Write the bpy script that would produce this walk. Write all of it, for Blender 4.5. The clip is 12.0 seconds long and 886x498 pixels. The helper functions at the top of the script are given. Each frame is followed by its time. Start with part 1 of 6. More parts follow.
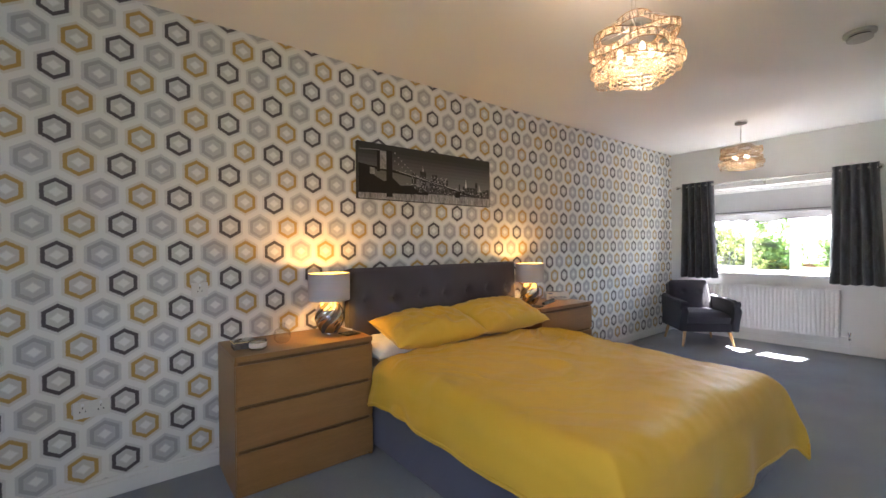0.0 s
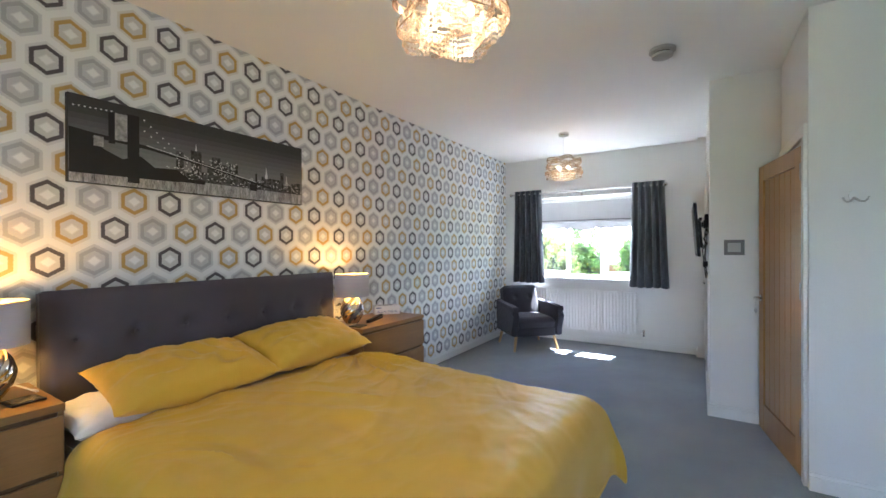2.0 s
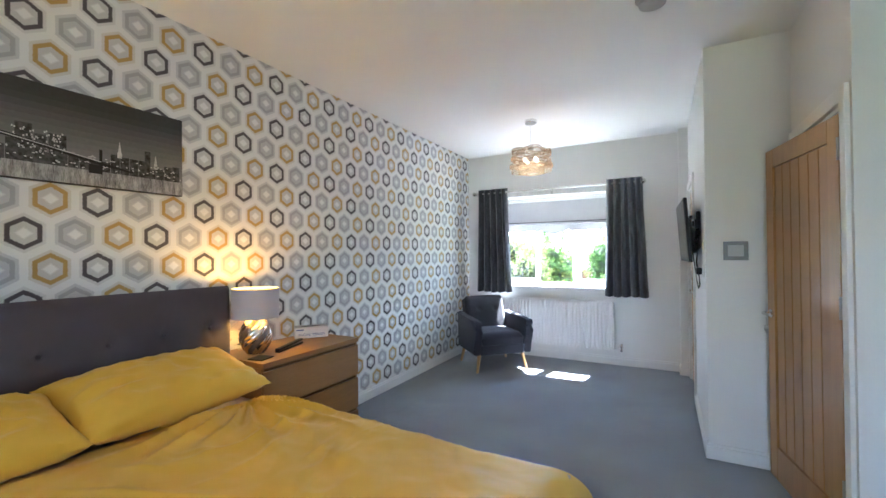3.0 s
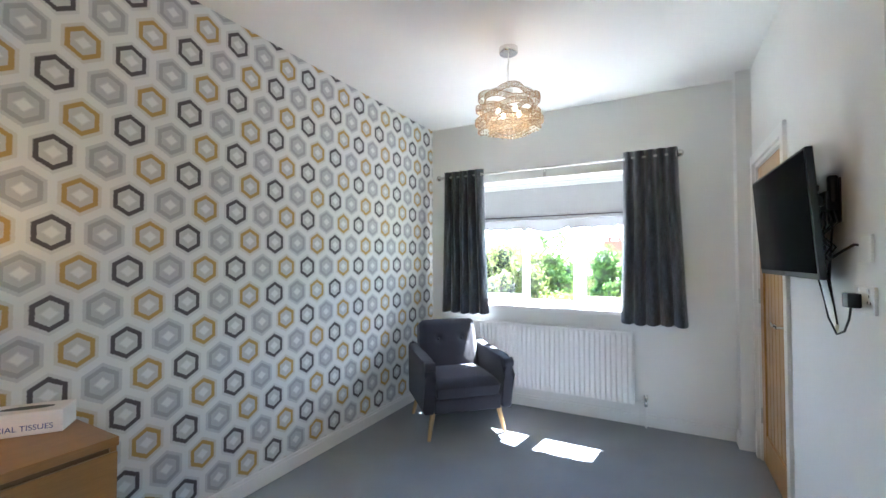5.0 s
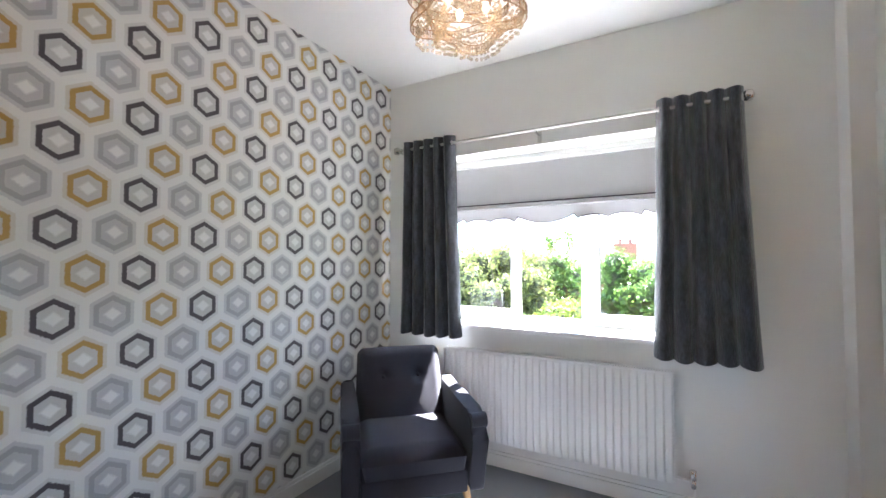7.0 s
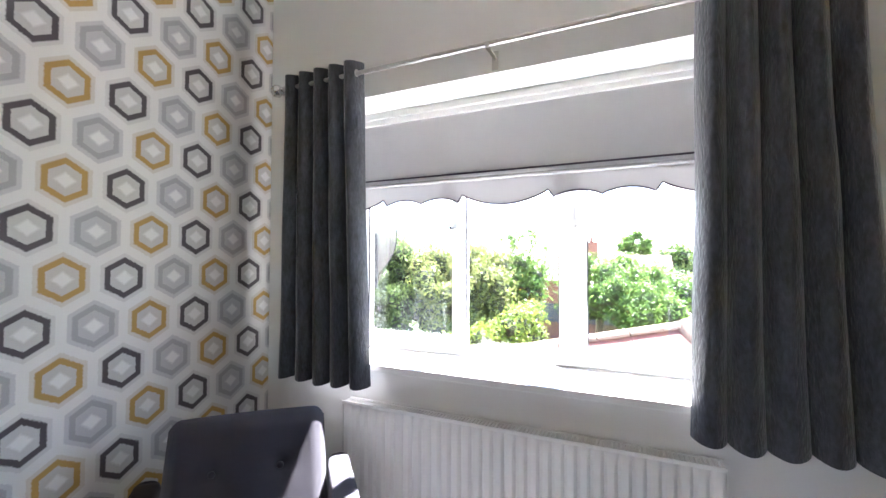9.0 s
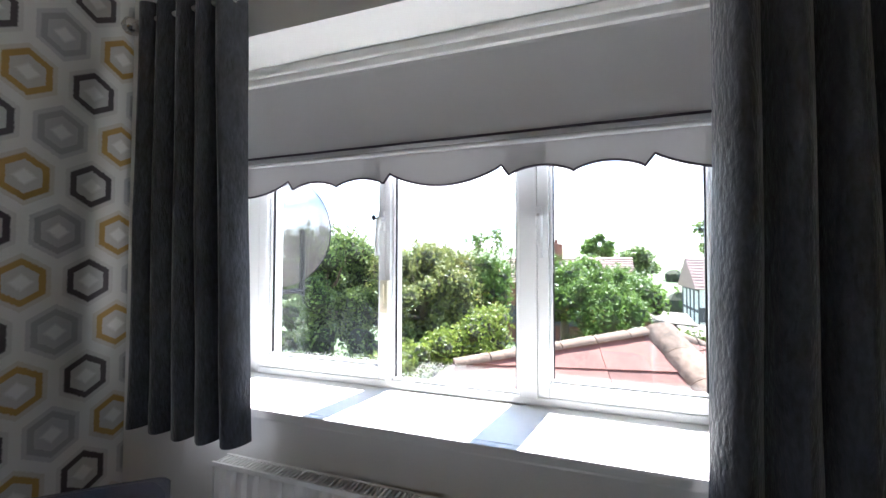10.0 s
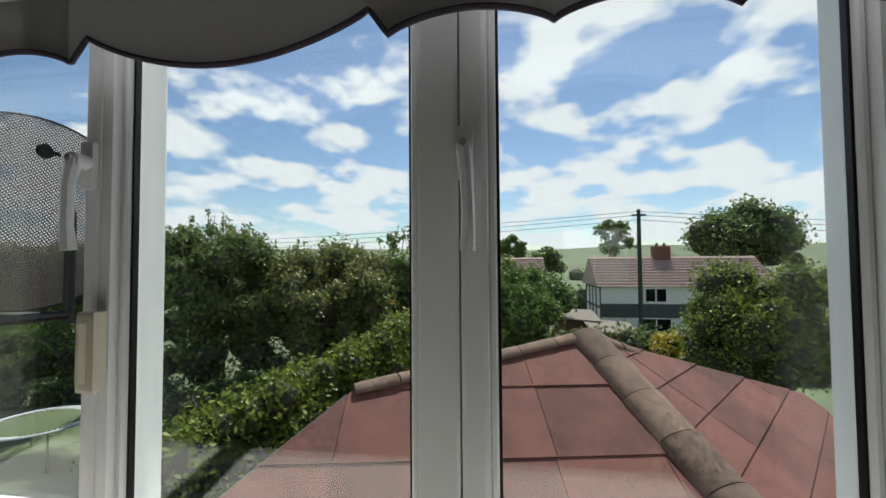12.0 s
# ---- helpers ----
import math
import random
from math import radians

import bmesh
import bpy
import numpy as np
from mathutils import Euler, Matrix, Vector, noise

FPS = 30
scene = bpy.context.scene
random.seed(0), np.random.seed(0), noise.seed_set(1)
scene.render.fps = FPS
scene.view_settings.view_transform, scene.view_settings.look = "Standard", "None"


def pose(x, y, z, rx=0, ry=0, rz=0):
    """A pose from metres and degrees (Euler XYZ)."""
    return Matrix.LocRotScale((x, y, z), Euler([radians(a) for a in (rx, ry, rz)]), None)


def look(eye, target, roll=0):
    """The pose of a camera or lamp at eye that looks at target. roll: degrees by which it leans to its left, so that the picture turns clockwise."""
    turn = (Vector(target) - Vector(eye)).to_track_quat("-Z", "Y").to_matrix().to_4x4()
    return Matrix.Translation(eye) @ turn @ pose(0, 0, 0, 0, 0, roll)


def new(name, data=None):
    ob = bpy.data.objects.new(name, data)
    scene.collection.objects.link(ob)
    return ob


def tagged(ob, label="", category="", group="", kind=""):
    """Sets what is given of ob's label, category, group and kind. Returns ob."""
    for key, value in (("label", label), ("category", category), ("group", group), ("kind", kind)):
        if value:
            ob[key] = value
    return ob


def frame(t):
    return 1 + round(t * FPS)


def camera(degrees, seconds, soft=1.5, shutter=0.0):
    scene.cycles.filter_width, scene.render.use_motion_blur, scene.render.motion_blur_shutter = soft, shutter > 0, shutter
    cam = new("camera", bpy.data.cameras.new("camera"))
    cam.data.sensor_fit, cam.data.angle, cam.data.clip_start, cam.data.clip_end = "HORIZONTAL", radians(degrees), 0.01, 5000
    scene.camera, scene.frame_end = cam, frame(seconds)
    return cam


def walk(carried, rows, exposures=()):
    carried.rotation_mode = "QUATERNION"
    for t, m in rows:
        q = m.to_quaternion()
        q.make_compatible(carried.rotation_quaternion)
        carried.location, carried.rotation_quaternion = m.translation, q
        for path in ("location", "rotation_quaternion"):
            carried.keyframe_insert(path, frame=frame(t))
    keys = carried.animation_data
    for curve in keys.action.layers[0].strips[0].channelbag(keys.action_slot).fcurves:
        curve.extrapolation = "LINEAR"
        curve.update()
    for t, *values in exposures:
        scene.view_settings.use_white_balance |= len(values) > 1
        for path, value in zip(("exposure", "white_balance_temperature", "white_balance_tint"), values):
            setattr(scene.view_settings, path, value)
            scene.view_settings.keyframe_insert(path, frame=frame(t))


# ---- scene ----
cam = camera(94.4, 12.0)
PATH = [
    (0, (-6.753, -2.842, 1.322), (-5.521, -1.267, 1.310), -0.6),
    (0.5, (-6.681, -2.832, 1.321), (-5.279, -1.407, 1.310), -0.6),
    (1, (-6.541, -2.786, 1.315), (-5.004, -1.505, 1.309), -0.5),
    (1.5, (-6.345, -2.719, 1.338), (-4.715, -1.560, 1.334), -0.4),
    (2, (-6.078, -2.626, 1.363), (-4.384, -1.564, 1.356), -0.2),
    (2.5, (-5.725, -2.543, 1.371), (-3.991, -1.546, 1.375), -0.3),
    (3, (-5.334, -2.448, 1.356), (-3.574, -1.500, 1.377), -0.5),
    (5, (-3.732, -2.131, 1.351), (-1.972, -1.184, 1.401), -0.1),
    (5.5, (-3.402, -2.049, 1.334), (-1.648, -1.089, 1.396), -0.5),
    (6, (-3.103, -2.016, 1.334), (-1.359, -1.037, 1.391), -0.4),
    (6.5, (-2.829, -1.972, 1.340), (-1.091, -0.983, 1.400), 0.0),
    (8.5, (-1.811, -1.716, 1.348), (-0.015, -0.836, 1.411), 0.1),
    (9, (-1.526, -1.649, 1.367), (0.295, -0.825, 1.421), 0.2),
    (9.5, (-1.265, -1.625, 1.358), (0.585, -0.868, 1.421), -0.1),
    (10, (-1.026, -1.602, 1.364), (0.853, -0.923, 1.429), 0.15),
    (10.5, (-0.748, -1.55, 1.344), (1.153, -0.932, 1.415), -0.2),
    (11, (-0.544, -1.51, 1.35), (1.385, -0.987, 1.421), -0.2),
    (11.5, (-0.371, -1.488, 1.354), (1.585, -1.08, 1.424), -0.2),
    (12, (-0.231, -1.497, 1.365), (1.746, -1.202, 1.435), -0.4),
]
EXPOSURES = [
    (0.0, 4.60, 6080, 17), (0.5, 4.7, 5680, 12), (1.5, 4.76, 5400, 11), (3.0, 4.95, 5250, 9), (5.0, 4.88, 5400, 8), (6.5, 4.68, 5700, 12), (8.5, 4.55, 5850, 17),
    (9.0, 4.4, 5900, 17), (9.5, 3.8, 5900, 17), (10.0, 3.02, 5850, 14), (10.5, 1.75, 5750, 9), (11.0, 1.0, 6200, 9), (11.5, 0.66, 6350, 9), (12.0, 0.52, 6450, 9)]
walk(cam, [(t, look(eye, target, roll)) for t, eye, target, roll in PATH], EXPOSURES)

# ---- world, sun, lamps ----
SUN_TO = Vector((0.65, -0.113, 1.0)).normalized()
world = bpy.data.worlds.new("sky")
scene.world = world
world.use_nodes = True
wn = world.node_tree
wn.nodes.clear()


def wnode(kind, **kw):
    n = wn.nodes.new(kind)
    for k, v in kw.items():
        n.inputs[k].default_value = v
    return n


sky = wnode("ShaderNodeTexSky")
sky.sky_type, sky.sun_disc = "NISHITA", False
sky.sun_elevation, sky.sun_rotation = math.asin(SUN_TO.z), math.atan2(SUN_TO.x, SUN_TO.y)
sky.air_density, sky.dust_density, sky.ozone_density = 1.0, 0.2, 2.0
coord = wnode("ShaderNodeTexCoord")
sep = wnode("ShaderNodeSeparateXYZ")
wn.links.new(coord.outputs["Generated"], sep.inputs[0])
lift = wnode("ShaderNodeMath")
lift.operation = "ADD"
lift.inputs[1].default_value = 0.24
wn.links.new(sep.outputs[2], lift.inputs[0])
flat = []
for i in (0, 1):
    d = wnode("ShaderNodeMath")
    d.operation = "DIVIDE"
    wn.links.new(sep.outputs[i], d.inputs[0])
    wn.links.new(lift.outputs[0], d.inputs[1])
    flat.append(d)
join = wnode("ShaderNodeCombineXYZ")
wn.links.new(flat[0].outputs[0], join.inputs[0])
wn.links.new(flat[1].outputs[0], join.inputs[1])
puffs = wnode("ShaderNodeTexNoise", Scale=2.5, Detail=10.0, Roughness=0.52)
wn.links.new(join.outputs[0], puffs.inputs["Vector"])
ramp = wnode("ShaderNodeValToRGB")
ramp.color_ramp.elements[0].position, ramp.color_ramp.elements[1].position = 0.475, 0.555
lower = wnode("ShaderNodeMath")
lower.operation = "MULTIPLY_ADD"
lower.inputs[1].default_value = -0.20
wn.links.new(sep.outputs[2], lower.inputs[0])
bank = wnode("ShaderNodeMath")
bank.operation, bank.inputs[1].default_value = "ADD", 0.060
wn.links.new(puffs.outputs["Fac"], bank.inputs[0])
wn.links.new(bank.outputs[0], lower.inputs[2])
wn.links.new(lower.outputs[0], ramp.inputs[0])
cloud = wnode("ShaderNodeMix")
cloud.data_type = "RGBA"
wn.links.new(ramp.outputs[0], cloud.inputs[0])
wn.links.new(sky.outputs[0], cloud.inputs[6])
cloud.inputs[7].default_value = (8.0, 8.1, 8.4, 1)
back = wnode("ShaderNodeBackground", Strength=0.088)
wn.links.new(cloud.outputs[2], back.inputs[0])
wout = wnode("ShaderNodeOutputWorld")
wn.links.new(back.outputs[0], wout.inputs[0])

sun = bpy.data.lights.new("sun", "SUN")
sun.energy, sun.angle, sun.color = 5.0, radians(0.6), (1.0, 0.95, 0.87)
new("sun", sun).matrix_world = look(SUN_TO * 40, (0, 0, 0))


def lamp(name, kind, energy, colour, place, size=0.05, target=None):
    data = bpy.data.lights.new(name, kind)
    data.energy, data.color = energy, colour
    if kind == "AREA":
        data.shape, data.size, data.size_y = "RECTANGLE", size[0], size[1]
    else:
        data.shadow_soft_size = size
    ob = new(name, data)
    ob.matrix_world = look(place, target) if target else Matrix.Translation(place)
    return ob


WARM = (1.0, 0.55, 0.11)
PEND_1, PEND_2 = (-4.765, -1.845), (-1.249, -1.273)
for (cx, cy), watts in ((PEND_1, 0.45), (PEND_2, 0.08)):
    lamp("pendant_light", "POINT", watts, (1.0, 0.75, 0.50), (cx, cy, 2.24), 0.07)
for cx, cy in ((-5.675, -0.235), (-3.675, -0.25)):
    lamp("bedside_light", "POINT", 0.38, WARM, (cx, cy, 1.105), 0.03)
# daylight of the bedroom's other window, behind the camera
lamp("back_window_light", "AREA", 0.46, (0.88, 0.86, 1.0), (-8.36, -3.45, 1.5), (1.3, 1.2), (-5.0, -2.6, 0.9))

# ---- materials ----


def principled(name):
    m = bpy.data.materials.new(name)
    m.use_nodes = True
    return m, m.node_tree, m.node_tree.nodes["Principled BSDF"]


def mat(name, colour, rough=0.5, metal=0.0, vary=0.12, scale=6.0, fine=80.0, bump=0.1, sheen=0.0, stretch=(1, 1, 1), spread=0.0, coat=0.0):
    """A paint, cloth, wood or stone: colour that varies at two scales, and fine relief."""
    m, nt, b = principled(name)
    b.inputs["Roughness"].default_value, b.inputs["Metallic"].default_value = rough, metal
    b.inputs["Sheen Weight"].default_value = sheen
    b.inputs["Coat Weight"].default_value = coat
    tc, mp = nt.nodes.new("ShaderNodeTexCoord"), nt.nodes.new("ShaderNodeMapping")
    mp.inputs["Scale"].default_value = stretch
    nt.links.new(tc.outputs["Object"], mp.inputs[0])
    big, small = nt.nodes.new("ShaderNodeTexNoise"), nt.nodes.new("ShaderNodeTexNoise")
    for n, sc, de in ((big, scale, 4.0), (small, fine, 3.0)):
        n.inputs["Scale"].default_value, n.inputs["Detail"].default_value = sc, de
        nt.links.new(mp.outputs[0], n.inputs["Vector"])
    both = nt.nodes.new("ShaderNodeMix")
    both.data_type = "FLOAT"
    both.inputs[0].default_value = 0.45
    nt.links.new(big.outputs["Fac"], both.inputs[2])
    nt.links.new(small.outputs["Fac"], both.inputs[3])
    fac = both.outputs[0]
    if spread:
        info, add = nt.nodes.new("ShaderNodeObjectInfo"), nt.nodes.new("ShaderNodeMath")
        add.operation = "MULTIPLY_ADD"
        add.inputs[1].default_value = spread
        nt.links.new(info.outputs["Random"], add.inputs[0])
        nt.links.new(fac, add.inputs[2])
        fac = add.outputs[0]
    r = nt.nodes.new("ShaderNodeValToRGB")
    e = r.color_ramp.elements
    e[0].position, e[1].position = 0.3, 0.72 + spread
    e[0].color = (*[max(0, c * (1 - vary)) for c in colour], 1)
    e[1].color = (*[min(1, c * (1 + vary)) for c in colour], 1)
    nt.links.new(fac, r.inputs[0])
    nt.links.new(r.outputs[0], b.inputs["Base Color"])
    if bump:
        bp = nt.nodes.new("ShaderNodeBump")
        bp.inputs["Strength"].default_value, bp.inputs["Distance"].default_value = bump, 0.004
        nt.links.new(small.outputs["Fac"], bp.inputs["Height"])
        nt.links.new(bp.outputs[0], b.inputs["Normal"])
    return m


def wallpaper(name):
    """Printed hexagons in columns of dark grey, ochre and pale grey, 53 cm wide and 32 cm high to the repeat."""
    m, nt, b = principled(name)
    L, N = nt.links, nt.nodes

    def op(kind, a, c=0.0, d=0.0):
        n = N.new("ShaderNodeMath")
        n.operation = kind
        for i, v in enumerate((a, c, d)):
            if isinstance(v, (int, float)):
                n.inputs[i].default_value = v
            else:
                L.new(v, n.inputs[i])
        return n.outputs[0]

    geo, sp = N.new("ShaderNodeNewGeometry"), N.new("ShaderNodeSeparateXYZ")
    L.new(geo.outputs["Position"], sp.inputs[0])
    wob = N.new("ShaderNodeTexNoise")
    wob.inputs["Scale"].default_value, wob.inputs["Detail"].default_value = 130.0, 2.0
    L.new(geo.outputs["Position"], wob.inputs["Vector"])
    ragged = op("MULTIPLY", op("SUBTRACT", wob.outputs["Fac"], 0.5), 0.008)
    col, rep = 0.53 / 6, 0.32
    u = op("DIVIDE", op("ADD", op("SUBTRACT", sp.outputs[0], -2.244), ragged), col)
    v = op("DIVIDE", op("ADD", op("SUBTRACT", sp.outputs[2], 1.62), ragged), rep / 2)

    def cell(off):
        # offsets from the nearest centre of one of the two interleaved grids
        k = op("MULTIPLY", op("ROUND", op("DIVIDE", op("SUBTRACT", u, off), 2.0)), 2.0)
        j = op("MULTIPLY", op("ROUND", op("DIVIDE", op("SUBTRACT", v, off), 2.0)), 2.0)
        du = op("ABSOLUTE", op("SUBTRACT", op("SUBTRACT", u, off), k))
        dv = op("ABSOLUTE", op("SUBTRACT", op("SUBTRACT", v, off), j))
        dv = op("MULTIPLY", dv, 1.732)
        dist = op("MAXIMUM", du, op("ADD", op("MULTIPLY", du, 0.5), op("MULTIPLY", dv, 0.866)))
        return dist, op("ADD", k, off), op("ADD", op("MULTIPLY", du, 0.8), op("MULTIPLY", dv, 0.95))

    d0, k0, m0 = cell(0.0)
    d1, k1, m1 = cell(1.0)
    first = op("LESS_THAN", d0, d1)
    pick = lambda a, c: op("ADD", op("MULTIPLY", a, first), op("MULTIPLY", c, op("SUBTRACT", 1.0, first)))
    dist, kk, dia = op("MINIMUM", d0, d1), pick(k0, k1), pick(m0, m1)
    hue = op("MODULO", op("ADD", kk, 300.0), 3.0)
    is_y = op("COMPARE", hue, 1.0, 0.3)
    is_g = op("COMPARE", hue, 2.0, 0.3)

    def mix(f, a, c):
        n = N.new("ShaderNodeMix")
        n.data_type = "RGBA"
        L.new(f, n.inputs[0])
        for i, x in ((6, a), (7, c)):
            if isinstance(x, tuple):
                n.inputs[i].default_value = (*x, 1)
            else:
                L.new(x, n.inputs[i])
        return n.outputs[2]

    def band(lo, hi, soft=0.025):
        up, dn = N.new("ShaderNodeMapRange"), N.new("ShaderNodeMapRange")
        for n, c in ((up, lo), (dn, hi)):
            n.inputs[1].default_value, n.inputs[2].default_value = c - soft, c + soft
            L.new(dist, n.inputs[0])
        return op("MULTIPLY", up.outputs[0], op("SUBTRACT", 1.0, dn.outputs[0]))

    ring = mix(is_g, mix(is_y, (0.082, 0.072, 0.080), (0.47, 0.30, 0.085)), (0.395, 0.395, 0.41))
    halo = mix(is_g, mix(is_y, (0.64, 0.63, 0.615), (0.65, 0.615, 0.55)), (0.57, 0.57, 0.575))
    inner = mix(is_g, mix(is_y, (0.555, 0.55, 0.535), (0.565, 0.55, 0.52)), (0.52, 0.52, 0.53))
    c = mix(band(0.80, 2.0, 0.05), (0.68, 0.675, 0.66), (0.76, 0.755, 0.735))
    c = mix(band(0.62, 0.83, 0.02), c, halo)
    c = mix(band(0.48, 0.69), c, ring)
    c = mix(band(-1.0, 0.48), c, inner)
    spark = N.new("ShaderNodeMapRange")
    spark.inputs[1].default_value, spark.inputs[2].default_value = 0.32, 0.20
    L.new(dia, spark.inputs[0])
    c = mix(spark.outputs[0], c, (0.77, 0.77, 0.755))
    age = N.new("ShaderNodeTexNoise")
    age.inputs["Scale"].default_value, age.inputs["Detail"].default_value = 350.0, 2.0
    L.new(geo.outputs["Position"], age.inputs["Vector"])
    grain = N.new("ShaderNodeMix")
    grain.data_type, grain.blend_type = "RGBA", "OVERLAY"
    grain.inputs[0].default_value = 0.16
    L.new(c, grain.inputs[6])
    L.new(age.outputs["Fac"], grain.inputs[7])
    L.new(grain.outputs[2], b.inputs["Base Color"])
    b.inputs["Roughness"].default_value = 0.62
    bp = N.new("ShaderNodeBump")
    bp.inputs["Strength"].default_value, bp.inputs["Distance"].default_value = 0.08, 0.002
    L.new(age.outputs["Fac"], bp.inputs["Height"])
    L.new(bp.outputs[0], b.inputs["Normal"])
    return m


def clear_glass(name, tint=(0.97, 0.985, 0.98), gloss=0.02, power=5.0, head_on=0.036):
    m = bpy.data.materials.new(name)
    m.use_nodes = True
    nt = m.node_tree
    nt.nodes.clear()
    fr, tr, gl, mx, out, pw, ma = [nt.nodes.new("ShaderNode" + k) for k in ("LayerWeight", "BsdfTransparent", "BsdfGlossy", "MixShader", "OutputMaterial", "Math", "Math")]
    fr.inputs["Blend"].default_value = 0.5
    pw.operation, ma.operation = "POWER", "MULTIPLY_ADD"
    pw.inputs[1].default_value = power
    ma.inputs[1].default_value, ma.inputs[2].default_value = 0.9, head_on
    nt.links.new(fr.outputs["Facing"], pw.inputs[0])
    nt.links.new(pw.outputs[0], ma.inputs[0])
    tr.inputs["Color"].default_value = (*tint, 1)
    gl.inputs["Roughness"].default_value = gloss
    nt.links.new(ma.outputs[0], mx.inputs[0])
    nt.links.new(tr.outputs[0], mx.inputs[1])
    nt.links.new(gl.outputs[0], mx.inputs[2])
    nt.links.new(mx.outputs[0], out.inputs[0])
    return m


def crystal_glass(name):
    m = bpy.data.materials.new(name)
    m.use_nodes = True
    nt = m.node_tree
    nt.nodes.clear()
    tr, tl, gl, m1, m2, out = [nt.nodes.new("ShaderNode" + k) for k in ("BsdfTransparent", "BsdfTranslucent", "BsdfGlossy", "MixShader", "MixShader", "OutputMaterial")]
    tl.inputs["Color"].default_value = (0.84, 0.72, 0.54, 1)
    tr.inputs["Color"].default_value = (0.97, 0.95, 0.92, 1)
    gl.inputs["Roughness"].default_value = 0.12
    gl.inputs["Color"].default_value = (0.72, 0.62, 0.50, 1)
    m1.inputs[0].default_value, m2.inputs[0].default_value = 0.18, 0.22
    for a, i in ((tr, 1), (tl, 2)):
        nt.links.new(a.outputs[0], m1.inputs[i])
    nt.links.new(m1.outputs[0], m2.inputs[1])
    nt.links.new(gl.outputs[0], m2.inputs[2])
    nt.links.new(m2.outputs[0], out.inputs[0])
    return m


def glow(name, colour, strength):
    m, nt, b = principled(name)
    b.inputs["Base Color"].default_value = (*colour, 1)
    b.inputs["Emission Color"].default_value = (*colour, 1)
    b.inputs["Emission Strength"].default_value = strength
    return m


def perforated(name):
    """Dark painted sheet steel punched with small round holes."""
    m, nt, b = principled(name)
    b.inputs["Base Color"].default_value, b.inputs["Roughness"].default_value = (0.10, 0.085, 0.085, 1), 0.6
    tc, vo, cut = [nt.nodes.new("ShaderNode" + k) for k in ("TexCoord", "TexVoronoi", "Math")]
    vo.inputs["Scale"].default_value, vo.inputs["Randomness"].default_value = 115.0, 0.0
    vo.voronoi_dimensions = "3D"
    mp = nt.nodes.new("ShaderNodeMapping")
    mp.inputs["Scale"].default_value = (0.0, 1, 1)
    mp.inputs["Rotation"].default_value = (0.6, 0, 0)
    nt.links.new(tc.outputs["Object"], mp.inputs[0])
    nt.links.new(mp.outputs[0], vo.inputs["Vector"])
    cut.operation = "GREATER_THAN"
    cut.inputs[1].default_value = 0.26
    nt.links.new(vo.outputs["Distance"], cut.inputs[0])
    nt.links.new(cut.outputs[0], b.inputs["Alpha"])
    return m


def leafy(name, dark, light):
    m, nt, b = principled(name)
    geo, r = nt.nodes.new("ShaderNodeNewGeometry"), nt.nodes.new("ShaderNodeValToRGB")
    r.color_ramp.elements[0].color, r.color_ramp.elements[1].color = (*dark, 1), (*light, 1)
    nt.links.new(geo.outputs["Random Per Island"], r.inputs[0])
    nt.links.new(r.outputs[0], b.inputs["Base Color"])
    b.inputs["Roughness"].default_value = 0.45
    b.inputs["Specular IOR Level"].default_value = 0.25
    tl, mx = nt.nodes.new("ShaderNodeBsdfTranslucent"), nt.nodes.new("ShaderNodeMixShader")
    nt.links.new(r.outputs[0], tl.inputs["Color"])
    mx.inputs[0].default_value = 0.36
    nt.links.new(b.outputs[0], mx.inputs[1])
    nt.links.new(tl.outputs[0], mx.inputs[2])
    nt.links.new(mx.outputs[0], nt.nodes["Material Output"].inputs[0])
    return m


PAPER = wallpaper("hexagon wallpaper")
PLASTER = mat("white emulsion", (0.80, 0.795, 0.775), 0.75, vary=0.025, scale=1.5, fine=140, bump=0.06)
CEILING = mat("ceiling emulsion", (0.82, 0.815, 0.80), 0.85, vary=0.02, scale=1.2, fine=160, bump=0.05)
GLOSS = mat("white gloss paint", (0.80, 0.80, 0.78), 0.28, vary=0.03, scale=3, fine=60, bump=0.03)
UPVC = mat("white plastic", (0.82, 0.83, 0.83), 0.25, vary=0.02, scale=4, fine=90, bump=0.0)
CREAM = mat("cream plastic", (0.66, 0.62, 0.48), 0.4, vary=0.04, bump=0.02)
CARPET = mat("slate blue carpet", (0.225, 0.248, 0.278), 0.95, vary=0.24, scale=2.2, fine=420, bump=0.9, sheen=0.25)
OAK = mat("oak veneer", (0.285, 0.150, 0.050), 0.36, vary=0.2, scale=3.0, fine=26, bump=0.06, stretch=(0.9, 9, 9), spread=0.15)
OAK_DOOR = mat("oiled oak", (0.41, 0.222, 0.072), 0.30, vary=0.24, scale=3.2, fine=22, bump=0.08, stretch=(9, 9, 0.7), spread=0.25)
# dark brown that paints the recess shade between drawer fronts
GAP_SHADE = mat("painted gap shade", (0.15, 0.085, 0.035), 0.7, vary=0.1)
DUVET = mat("mustard cotton", (0.70, 0.425, 0.034), 0.48, vary=0.07, scale=2.5, fine=420, bump=0.22, sheen=0.12)
SHEET = mat("white cotton", (0.74, 0.71, 0.68), 0.8, vary=0.05, bump=0.1)
MATTRESS = mat("beige mattress ticking", (0.50, 0.40, 0.31), 0.85, vary=0.06, bump=0.1)
PLUM = mat("charcoal plum upholstery", (0.080, 0.067, 0.078), 0.9, vary=0.18, scale=3, fine=380, bump=0.45, sheen=0.12)
DIVAN = mat("slate divan cloth", (0.075, 0.08, 0.13), 0.9, vary=0.14, scale=3, fine=380, bump=0.4, sheen=0.3)
